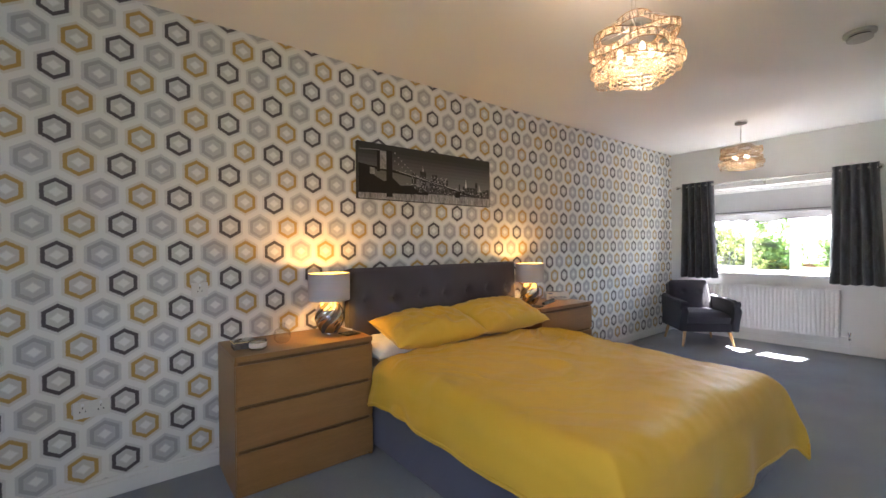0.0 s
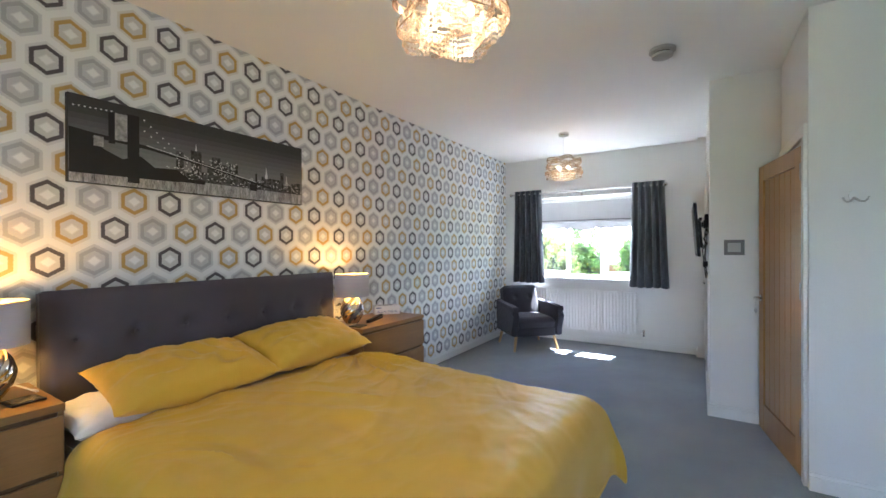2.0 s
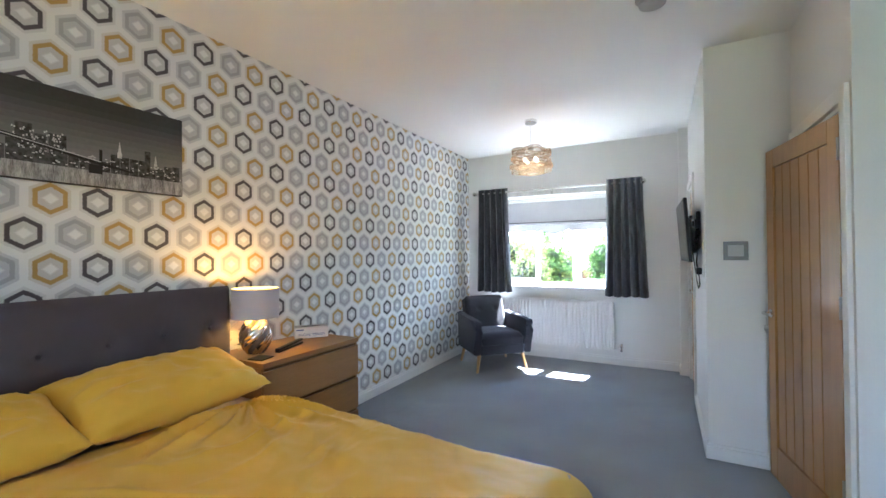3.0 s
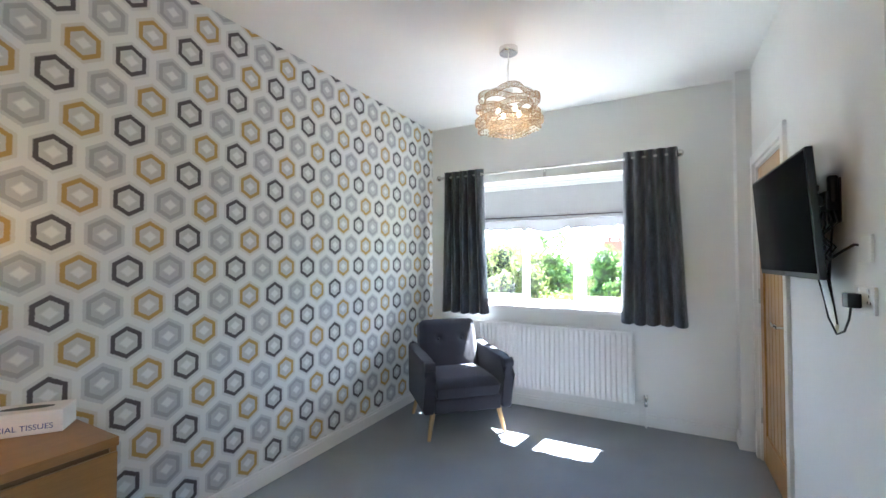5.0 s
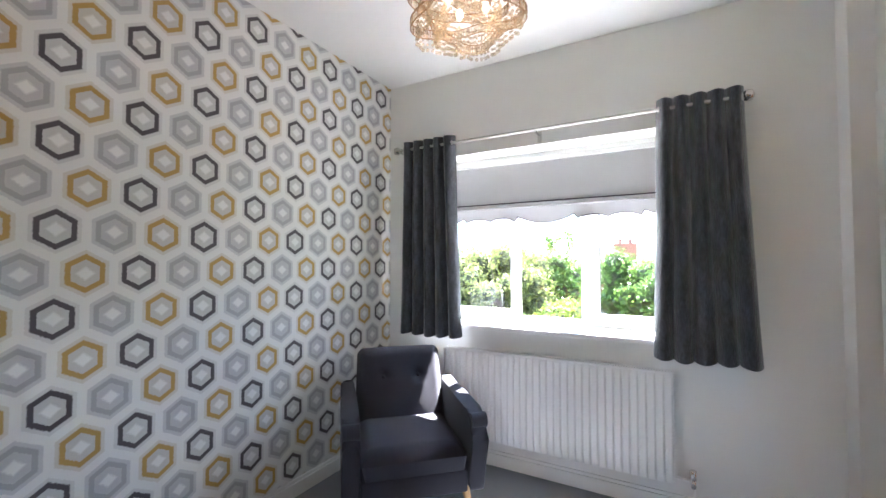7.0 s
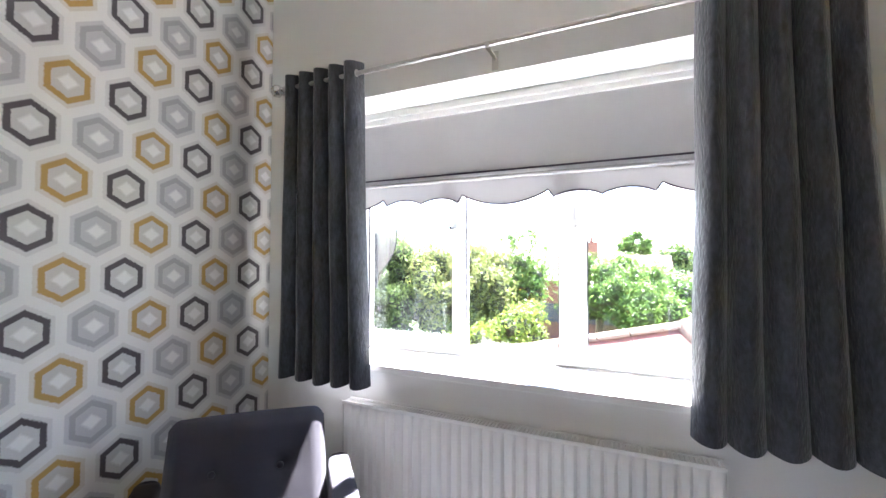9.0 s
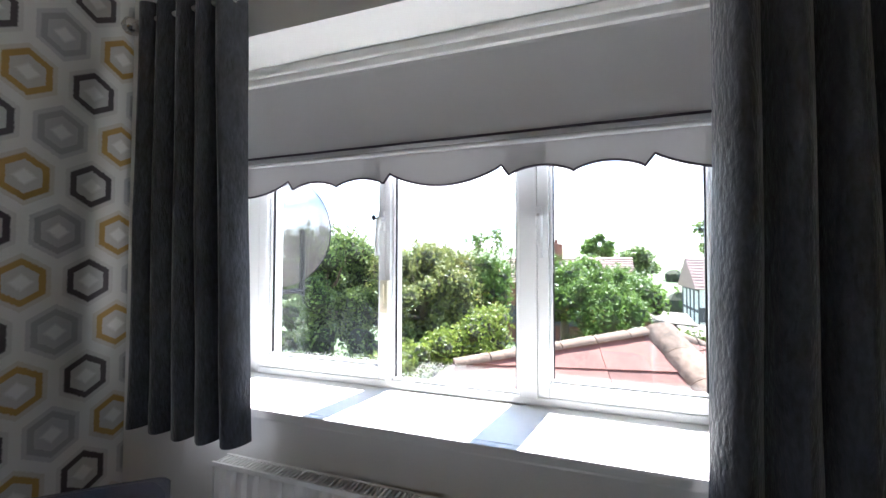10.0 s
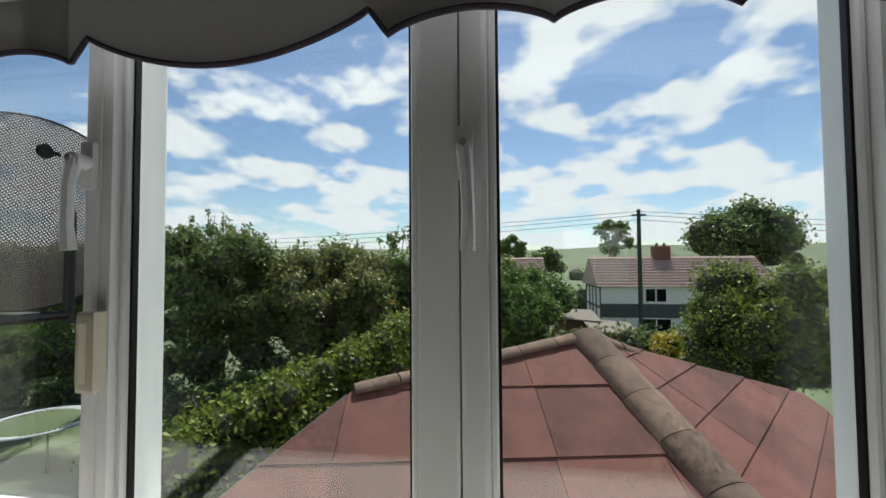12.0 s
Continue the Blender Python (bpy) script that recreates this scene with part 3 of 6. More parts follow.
for y0, y1 in ((-4.09, -3.48), (-3.42, -2.81)):
    part("pane", cube(XW - 0.09, y0, 0.91, XW - 0.085, y1, 2.09), GLASS, win2).visible_shadow = False

# ---- blind ----
blind = thing("roller_blind", "grey fabric roller blind with scalloped dark-trimmed hem", "blind")
BX, BY0, BY1 = 0.228, -0.29, -2.01
bm = bmesh.new()
lathe(bm, [(0.022, 0), (0.022, BY0 - BY1)], (BX + 0.02, BY0, 2.047), 14, Matrix.Rotation(radians(90), 4, "X"))
part("roller", bm, BLIND, blind, "", True)
part("fabric", cube(BX, BY1, 1.768, BX + 0.0015, BY0, 2.068), BLIND, blind)
part("trim_line", cube(BX - 0.0025, BY1, 1.763, BX + 0.003, BY0, 1.771, 0.001), TRIM, blind, "dark braid line")
bm = bmesh.new()
lathe(bm, [(0.009, 0), (0.009, BY0 - BY1)], (BX, BY0, 1.738), 10, Matrix.Rotation(radians(90), 4, "X"))
part("bottom_bar", bm, BLIND, blind, "", True)
CYCLE = 0.817


def scallop(y):
    """Height of the shaped hem: a deep belly, then two small arches between cusps."""
    s = ((-y - 0.954) % CYCLE)
    if s < 0.387:
        return 1.668 - 0.052 * math.sin(math.pi * s / 0.387) ** 0.8
    if s < 0.411:
        return 1.668 - 0.034 * (s - 0.387) / 0.024
    if s < 0.601:
        return 1.634 + 0.024 * math.sin(math.pi * (s - 0.411) / 0.19) ** 0.7
    if s < 0.791:
        return 1.634 + 0.024 * math.sin(math.pi * (s - 0.601) / 0.19) ** 0.7
    return 1.634 + 0.034 * (s - 0.791) / 0.026


N = 344
bm = sheet(bmesh.new(), lambda u, v: Vector((BX + 0.001 * math.sin(u * 40), BY0 + (BY1 - BY0) * u, 1.763 + (scallop(BY0 + (BY1 - BY0) * u) - 1.763) * v)), N, 4)
part("valance", bm, BLIND, blind, "scalloped fabric hem", True)
bm = tube(bmesh.new(), [(BX, BY0 + (BY1 - BY0) * i / N, scallop(BY0 + (BY1 - BY0) * i / N)) for i in range(N + 1)], 0.0038, 6)
part("braid", bm, TRIM, blind, "dark braid edging", True)
bm = bmesh.new()
box(bm, 0.185, WY1, 2.072, 0.29, WY0, 2.0995, 0.004)
box(bm, 0.206, WY1, 2.046, 0.226, WY0, 2.0718, 0.004)
tube(bm, [(0.186, WY1, 2.069), (0.186, WY0, 2.069)], 0.007, 8)
setting("trim_window_head", bm, GLOSS, "white batten over the blind")

# ---- curtains ----
ROD_X, ROD_Z = -0.092, 2.168


def curtain(y0, y1, b0, b1, folds, seed):
    ob = thing("curtain", "charcoal velvet eyelet curtain drawn to the window's side", "curtain", group="pair of curtains")

    def at(u, v, back):
        f = 1 - 2 * abs(math.sin(math.pi * folds * u)) ** 0.7
        deep = 0.036 * (1 - 0.3 * v) + 0.010 * n3(u * 6, v * 1.5, seed) * v
        top = y0 + (y1 - y0) * u
        low = b0 + (b1 - b0) * u
        y = top + (low - top) * v ** 1.3 + 0.006 * n3(u * 9, v * 3, seed + 5)
        z = 2.222 + 0.006 * f - v * (2.222 - 0.828 + 0.004 * math.sin(u * 9 + seed))
        return Vector((ROD_X + deep * f + 0.003 * n3(u * 14, v * 5, seed + 9) + back, y, z))

    bm = bmesh.new()
    sheet(bm, lambda u, v: at(u, v, 0.0), folds * 18, 26)
    sheet(bm, lambda u, v: at(u, v, 0.005), folds * 18, 26)
    part("cloth", bm, CURTAIN, ob, "", True)
    for u in (0.121 / folds, 1 - 0.121 / folds):
        p = at(u, 0, 0)
        bm = tube(bmesh.new(), [(ROD_X + 0.0135 * math.cos(a), p.y, ROD_Z + 0.0135 * math.sin(a)) for a in [k * math.pi / 8 for k in range(16)]], 0.0035, 6, True)
        part("eyelet", bm, STEEL, ob, "steel eyelet", True)
    return ob


curtain(-0.180, -0.600, -0.150, -0.657, 5, 3.0)
curtain(-1.845, -2.238, -1.815, -2.292, 5, 11.0)
rod = thing("curtain_rod", "brushed steel curtain pole with ball finials", "curtain rod")
bm = tube(bmesh.new(), [(ROD_X, -0.145, ROD_Z), (ROD_X, -2.235, ROD_Z)], 0.0095, 12)
part("pole", bm, STEEL, rod, "", True)
for y, s in ((-0.132, 1), (-2.25, -1)):
    bm = lathe(bmesh.new(), [(0.011, -0.02), (0.014, -0.012), (0.009, -0.006), (0.024, 0.006), (0.030, 0.02), (0.026, 0.036), (0.012, 0.046), (0.003, 0.048)], (ROD_X, y - s * 0.02, ROD_Z), 18, Matrix.Rotation(radians(-90 * s), 4, "X"))
    part("finial", bm, CHROME, rod, "polished ball finial", True)
for y in (-0.16, -1.18, -2.225):
    bm = cube(-0.004, y - 0.013, ROD_Z - 0.06, 0.0005, y + 0.013, ROD_Z + 0.015, 0.002)
    box(bm, ROD_X - 0.004, y - 0.005, ROD_Z - 0.02, -0.002, y + 0.005, ROD_Z - 0.012, 0.001)
    box(bm, ROD_X - 0.013, y - 0.007, ROD_Z - 0.02, ROD_X + 0.013, y + 0.007, ROD_Z + 0.004, 0.002)
    part("bracket", bm, STEEL, rod)

# ---- radiator ----
rad = thing("radiator", "white ribbed steel panel radiator under the window", "radiator")
RY0, RY1, RZ0, RZ1, RX = -0.522, -1.905, 0.178, 0.762, -0.082
pitch = (RY0 - RY1) / 33


def ridge(u, v):
    y = RY0 + (RY1 - RY0) * u
    s = (u * 33) % 1.0
    lift = 0.013 * (1 if 0.28 < s < 0.72 else max(0.0, min(1.0, min(s, 1 - s) / 0.22)))
    edge = min(1.0, min(v, 1 - v) / 0.05)
    return Vector((RX + 0.014 - lift * edge, y, RZ0 + (RZ1 - 0.012 - RZ0) * v))


bm = sheet(bmesh.new(), ridge, 33 * 8, 24)
part("front_panel", bm, GLOSS, rad, "", True)
part("back_panel", cube(RX + 0.055, RY1, RZ0, RX + 0.062, RY0, RZ1 - 0.012), GLOSS, rad)
for y in (RY0, RY1 - 0.003):
    part("side_panel", cube(RX + 0.004, y, RZ0 + 0.01, RX + 0.062, y + 0.003, RZ1 - 0.012), GLOSS, rad)
bm = cube(RX + 0.002, RY1 - 0.003, RZ1 - 0.014, RX + 0.010, RY0 + 0.003, RZ1, 0.003)
box(bm, RX + 0.055, RY1 - 0.003, RZ1 - 0.014, RX + 0.064, RY0 + 0.003, RZ1, 0.003)
for i in range(100):
    y = RY1 + (RY0 - RY1) * (i + 0.5) / 100
    box(bm, RX + 0.010, y - 0.0032, RZ1 - 0.008, RX + 0.055, y + 0.0032, RZ1 - 0.003)
part("top_grille", bm, GLOSS, rad)
bm = tube(bmesh.new(), [(RX + 0.03, RY1 - 0.003, 0.205), (RX + 0.03, -1.985, 0.205), (RX + 0.03, -1.99, 0.200), (RX + 0.03, -1.99, 0.002)], 0.0075, 10)
part("pipe", bm, GLOSS, rad, "white painted pipe", True)
bm = lathe(bmesh.new(), [(0.010, -0.035), (0.014, -0.03), (0.014, 0.0), (0.010, 0.006), (0.016, 0.012), (0.017, 0.05), (0.013, 0.058)], (RX + 0.03, -1.99, 0.205), 14)
part("valve", bm, CHROME, rad, "chrome radiator valve", True)

# ---- armchair ----
arm = thing("armchair", "dark slate upholstered armchair with two-button back", "armchair", (-0.651, -0.597, 0.0), -46.1)


def soft(bm, x0, y0, z0, x1, y1, z1, r, m=None):
    return box(bm, x0, y0, z0, x1, y1, z1, r, m, 4)


part("seat_frame", soft(bmesh.new(), -0.265, -0.315, 0.195, 0.265, 0.30, 0.305, 0.02), CHAIR, arm, "", True)
bm = bmesh.new()


def cushion(u, v):
    x, y = -0.262 + 0.524 * u, -0.335 + 0.55 * v
    e = min(1, min(u, 1 - u) / 0.1) ** 0.5 * min(1, min(v, 1 - v) / 0.1) ** 0.5
    return Vector((x, y, 0.385 + 0.055 * e + 0.018 * math.sin(math.pi * u) * math.sin(math.pi * v)))


sheet(bm, cushion, 26, 26)
sheet(bm, lambda u, v: Vector((-0.262 + 0.524 * u, -0.335 + 0.55 * v, 0.306 + 0.08 * (0 if 0 < u < 1 and 0 < v < 1 else 1))), 26, 26)
part("seat", bm, CHAIR, arm, "", True)
bt = Matrix.Translation((0, 0.145, 0.30)) @ Matrix.Rotation(radians(-16), 4, "X")
bm = bmesh.new()
BACK_H = 0.53


def back_outline(u, v):
    """Half-tapered outline with rounded top corners."""
    w = 0.272 - 0.018 * v
    side = (2 * u - 1)
    x = side * w
    c = max(0.0, abs(side) - 0.86) / 0.14
    return x, BACK_H * v - 0.030 * c ** 2 * v ** 6 + 0.006 * (1 - side * side) * v


def backface(u, v):
    x, z = back_outline(u, v)
    e = min(1, min(u, 1 - u) / 0.09) ** 0.5 * min(1, (1 - v) / 0.09) ** 0.5
    d = 0.048 * e + 0.050 * math.sin(math.pi * u) * math.sin(math.pi * (0.25 + 0.75 * v))
    for bx in (-0.105, 0.105):
        q = math.hypot(x - bx, z - 0.355)
        d -= 0.024 * math.exp(-(q / 0.030) ** 2)
    return bt @ Vector((x, -d, z))


def backshell(u, v):
    x, z = back_outline(u, v)
    return bt @ Vector((x, 0.15 * (1 if 0 < u < 1 and v < 1 else 0), z))


sheet(bm, backface, 44, 40)
sheet(bm, backshell, 44, 40)
back_ob = part("backrest", bm, CHAIR, arm, "", True)
for bx in (-0.105, 0.105):
    bm = bmesh.new()
    bmesh.ops.create_uvsphere(bm, u_segments=12, v_segments=8, radius=0.012, matrix=bt @ Matrix.Translation((bx, -0.068, 0.355)))
    part("button", bm, CHAIR, back_ob, "", True)
for s in (-1, 1):
    bm = bmesh.new()
    prof = [(-0.335, 0.20), (-0.345, 0.47), (-0.36, 0.535), (-0.33, 0.585), (-0.25, 0.592), (0.05, 0.60), (0.28, 0.625), (0.30, 0.60), (0.27, 0.20)]
    xs0, xs1 = (0.268, 0.352) if s > 0 else (-0.352, -0.268)
    fa = [bm.verts.new((xs0, y, z)) for y, z in prof]
    fb = [bm.verts.new((xs1, y, z)) for y, z in prof]
    bm.faces.new(fa)
    bm.faces.new(fb)
    k = len(prof)
    for i in range(k):
        bm.faces.new((fa[i], fa[(i + 1) % k], fb[(i + 1) % k], fb[i]))
    bmesh.ops.bevel(bm, geom=bm.edges[:], offset=0.034, segments=4, affect="EDGES", profile=0.6)
    a_ob = part("armrest", bm, CHAIR, arm, "", True)
    bm = tube(bmesh.new(), [(s * 0.272, -0.330, 0.553), (s * 0.350, -0.330, 0.553)], 0.037, 16)
    part("arm_roll", bm, CHAIR, a_ob, "", True)
for sx, sy in ((-1, -1), (1, -1), (-1, 1), (1, 1)):
    bm = tube(bmesh.new(), [(sx * 0.265, sy * 0.255, 0.20), (sx * 0.305, sy * 0.29, 0.0)], [0.022, 0.013], 12)
    part("leg", bm, PALE_WOOD, arm, "tapered pale beech leg", True)
part("care_tag", cube(0.353, -0.20, 0.215, 0.3545, -0.185, 0.25), WHITE_CARD, arm, "small white fabric label")

# ---- chests of drawers ----


def chest(name_label, x0):
    ob = thing("chest_of_drawers", name_label, "chest of drawers", (x0, -0.025, 0.0), group="bedside chests")
    W, D, Hc, t = 0.80, 0.475, 0.755, 0.018
    body = bmesh.new()
    box(body, 0, -D + 0.016, 0.0, t, 0, Hc - 0.03, 0.001, seg=1)
    box(body, W - t, -D + 0.016, 0.0, W, 0, Hc - 0.03, 0.001, seg=1)
    box(body, t, -0.008, 0.0, W - t, 0, Hc - 0.03)
    box(body, t, -D + 0.03, 0.0, W - t, -D + 0.05, 0.05)
    part("body", body, OAK, ob)
    # added panel; its dark colour stands for the shade in the drawer gaps
    part("gap_panel", cube(t, -D + 0.028, 0.05, W - t, -D + 0.034, Hc - 0.03), GAP_SHADE, ob, "panel behind the drawer fronts, painted dark as gap shade")
    part("top", cube(0, -D, Hc - 0.03, W, 0, Hc, 0.0015, seg=1), OAK, ob)
    fh, z = 0.2125, 0.027
    for i in range(3):
        dr = part("drawer", cube(0.0015 + 0.002, -D + 0.001, z, W - 0.0035, -D + 0.0155, z + fh, 0.0015, seg=1), OAK, ob)
        # strip behind each front's top, in the same painted shade
        part("grip_edge", cube(0.02, -D + 0.016, z + fh - 0.03, W - 0.02, -D + 0.027, z + fh - 0.004), GAP_SHADE, dr)
        z += fh + 0.0205
    return ob


CH1, CH2, CT = -6.300, -3.815, 0.755
chest("oak-veneer three-drawer chest beside the bed", CH1)
chest("oak-veneer three-drawer chest beside the bed", CH2)

# ---- bed ----
BX0, BX1 = -5.475, -3.775
BC = (BX0 + BX1) / 2
bed = thing("bed", "double divan bed with buttoned dark headboard", "bed")
bm = bmesh.new()


def hb(u, v):
    x, z = -5.485 + 1.725 * u, 0.05 + 1.122 * v
    e = min(1, min(u, 1 - u) / 0.018) ** 0.5 * min(1, (1 - v) / 0.03) ** 0.5
    r = 0.05
    cx = min(u, 1 - u) * 1.725
    cz = (1 - v) * 1.122
    if cx < r and cz < r:
        f = max(0.0, math.hypot(r - cx, r - cz) - r)
        z -= f * 0.7
    d = 0.035 * e
    for k in range(7):
        bx = -5.485 + 1.725 * (k + 0.5) / 7
        q2 = ((x - bx) / 0.045) ** 2 + ((z - 0.935) / 0.04) ** 2
        d -= 0.032 * math.exp(-q2)
        d -= 0.006 * math.exp(-((x - bx) / 0.012) ** 2) * math.exp(-abs(z - 0.935) / 0.06)
    d += 0.004 * math.sin(z * 9)
    return Vector((x, -0.125 - d, z))


sheet(bm, hb, 150, 60)
sheet(bm, lambda u, v: Vector((-5.485 + 1.725 * u, -0.03 if 0 < u < 1 and v < 1 else -0.125, 0.05 + 1.122 * v - (0.012 if u in (0, 1) and v == 1 else 0))), 150, 60)
hbo = part("headboard", bm, PLUM, bed, "charcoal plum buttoned fabric headboard", True)
for k in range(7):
    bm = bmesh.new()
    bmesh.ops.create_uvsphere(bm, u_segments=10, v_segments=8, radius=0.011, matrix=Matrix.Translation((-5.485 + 1.725 * (k + 0.5) / 7, -0.132, 0.935)))
    part("button", bm, PLUM, hbo, "", True)
part("divan_base", box(bmesh.new(), BX0, -2.155, 0.03, BX1, -0.172, 0.345, 0.02, seg=3), DIVAN, bed, "slate blue fabric divan base", True)
for x in (BX0 + 0.1, BX1 - 0.1):
    for y in (-0.3, -2.0):
        part("foot", lathe(bmesh.new(), [(0.02, 0.0), (0.025, 0.03), (0.025, 0.04)], (x, y, 0), 12), BLACK, bed, "", True)
part("mattress", box(bmesh.new(), BX0 + 0.005, -2.145, 0.348, BX1 - 0.005, -0.175, 0.548, 0.035, seg=4), MATTRESS, bed, "beige mattress", True)


def over(s, a, r, hang):
    """Along a cloth laid over an edge: flat to a, round by r, then down. Gives the way out and the drop."""
    if s <= a:
        return s, 0.0
    q = (s - a) / r
    if q < math.pi / 2:
        return a + r * math.sin(q), r * (1 - math.cos(q))
    d = s - a - r * math.pi / 2
    return a + r + d * 0.04, r + d * 0.995


def duvet_at(u, v, under=0.0):
    s = (u - 0.5) * 2 * 1.09
    t = v * 2.0
    ox, dx = over(abs(s), 0.775, 0.105, 0.2)
    oy, dy = over(t, 1.55, 0.14, 0.2)
    x = BC + math.copysign(ox, s)
    y = -0.50 - oy
    drop = max(dx, dy) + 0.22 * min(dx, dy)
    z = 0.618 - 0.032 * v - 0.030 * max(0.0, min(1.0, s / 0.8)) - drop
    puff = 0.03 * math.cos(min(1, abs(s) / 1.0) * 1.5) * math.sin(min(1.0, 0.25 + v) * 2.2)
    fold = 0.016 * n3(x * 2.1, y * 2.6, 1.3) + 0.008 * n3(x * 6 + y * 3, y * 5 - x * 2, 4.1) + 0.003 * n3(x * 17, y * 15, 7.7) + 0.010 * (1 - abs(n3(x * 3.3 + 0.6 * y, y * 4.6, 2.2)) * 4) * max(0.0, n3(x * 1.7, y * 1.7, 6.1)) * 2
    lean = 0.55 * n3(x * 0.8, y * 0.8, 3.0)
    for a1, s1, amp, sd in ((0.5 + lean, 2.2, 0.020, 1.0), (2.3 + lean, 2.8, 0.014, 7.0), (1.2 + lean, 5.2, 0.008, 13.0)):
        along, across = x * math.cos(a1) + y * math.sin(a1), y * math.cos(a1) - x * math.sin(a1)
        crest = 1 - 3.2 * abs(n3(along * 0.55 * s1, across * 2.0 * s1, sd))
        fold += 0.55 * (1 - 0.7 * v) * amp * max(0.0, crest) ** 2 * (0.35 + max(0.0, n3(x * 1.3, y * 1.3, sd + 3)) * 2.2)
    # gathers running out from the head end near the second chest
    g = math.hypot(x + 3.97, y + 0.56)
    ang = math.atan2(y + 0.56, x + 3.97)
    fold += 0.030 * (1 - 1.6 * abs(math.sin(ang * 11 + 0.8 + 1.6 * n3(x * 4, y * 4, 2.0)))) * math.exp(-(g / 0.55) ** 2) * min(1, g / 0.22)
    hangw = max(0.0, max(dx, dy) - 0.12)
    side = 0.05 * n3(y * 3.1, x * 3.1, 9.0) * min(1, hangw / 0.12)
    z += (puff + fold) * (1 - min(1, hangw / 0.1) * 0.7) - under
    if dx > dy:
        x += math.copysign(side + 0.02, s) * min(1, hangw / 0.1)
    elif dy > 0:
        y -= (side + 0.02) * min(1, hangw / 0.1)
    corner = min(dx, dy)
    x += math.copysign(corner * 0.30, s)
    y -= corner * 0.22
    z -= corner * 0.16
    if v < 0.04:
        z -= 0.03 * (1 - v / 0.04)
    return Vector((x, y, z))


duvet = thing("duvet", "rumpled mustard yellow duvet spread over the bed", "duvet")
part("cover", sheet(bmesh.new(), lambda u, v: duvet_at(u, v), 230, 210), DUVET, duvet, "", True)
part("underside", sheet(bmesh.new(), lambda u, v: duvet_at(u, v, 0.022), 75, 65), DUVET, duvet, "", True)
for a, e in (((0, 0), (0, 1)), ((0, 1), (1, 1)), ((1, 1), (1, 0))):
    bm = tube(bmesh.new(), [duvet_at(a[0] + (e[0] - a[0]) * k / 120, a[1] + (e[1] - a[1]) * k / 120, 0.006) for k in range(121)], 0.007, 6)
    part("seam", bm, DUVET, duvet, "", True)


def pillow(label, material, place, w, d, h, rx, rz, seed):
    def face(sign):
        def f(u, v):
            a, b = u * 2 - 1, v * 2 - 1
            t = max(0.0, (1 - abs(a) ** 3.2) * (1 - abs(b) ** 3.2)) ** 0.55
            pull = 1 - 0.10 * (1 - abs(a) ** 2) * abs(b) ** 4 * 0.6
            x, y = a * w / 2 * (1 - 0.07 * (1 - b * b) * abs(a) ** 4), b * d / 2 * (1 - 0.10 * (1 - a * a) * abs(b) ** 4)
            z = sign * h / 2 * t + 0.016 * n3(a * 3 + seed, b * 3, seed) * t + 0.011 * (1 - 3 * abs(n3(a * 3.2 + b * 1.4, b * 2.2 - a, seed + 4))) * t + 0.006 * n3(a * 9, b * 8, seed) * (1 - t * 0.3) + 0.008 * math.sin(a * 26 + 5 * b) * abs(b) ** 3 * (1 - abs(b)) * 3
            return Vector((x * pull, y * pull, z))
        return f
    bm = bmesh.new()
    sheet(bm, face(1), 44, 32)
    sheet(bm, face(-1), 44, 32)
    bmesh.ops.remove_doubles(bm, verts=bm.verts[:], dist=0.0008)
    ob = lone("pillow", bm, material, label, "pillow", True)
    ob.matrix_basis = pose(*place, rx, 0, rz)
    return ob


pillow("white cotton pillow under a mustard pillow", SHEET, (-5.165, -0.375, 0.635), 0.68, 0.38, 0.15, 3, 3, 2.0)
pillow("mustard yellow cotton pillow against the headboard", DUVET, (-5.005, -0.435, 0.742), 0.76, 0.46, 0.20, 13, -2, 5.0)
pillow("mustard yellow cotton pillow against the headboard", DUVET, (-4.27, -0.425, 0.752), 0.80, 0.46, 0.20, 17, 2, 8.0)

# ---- bedside lamps ----


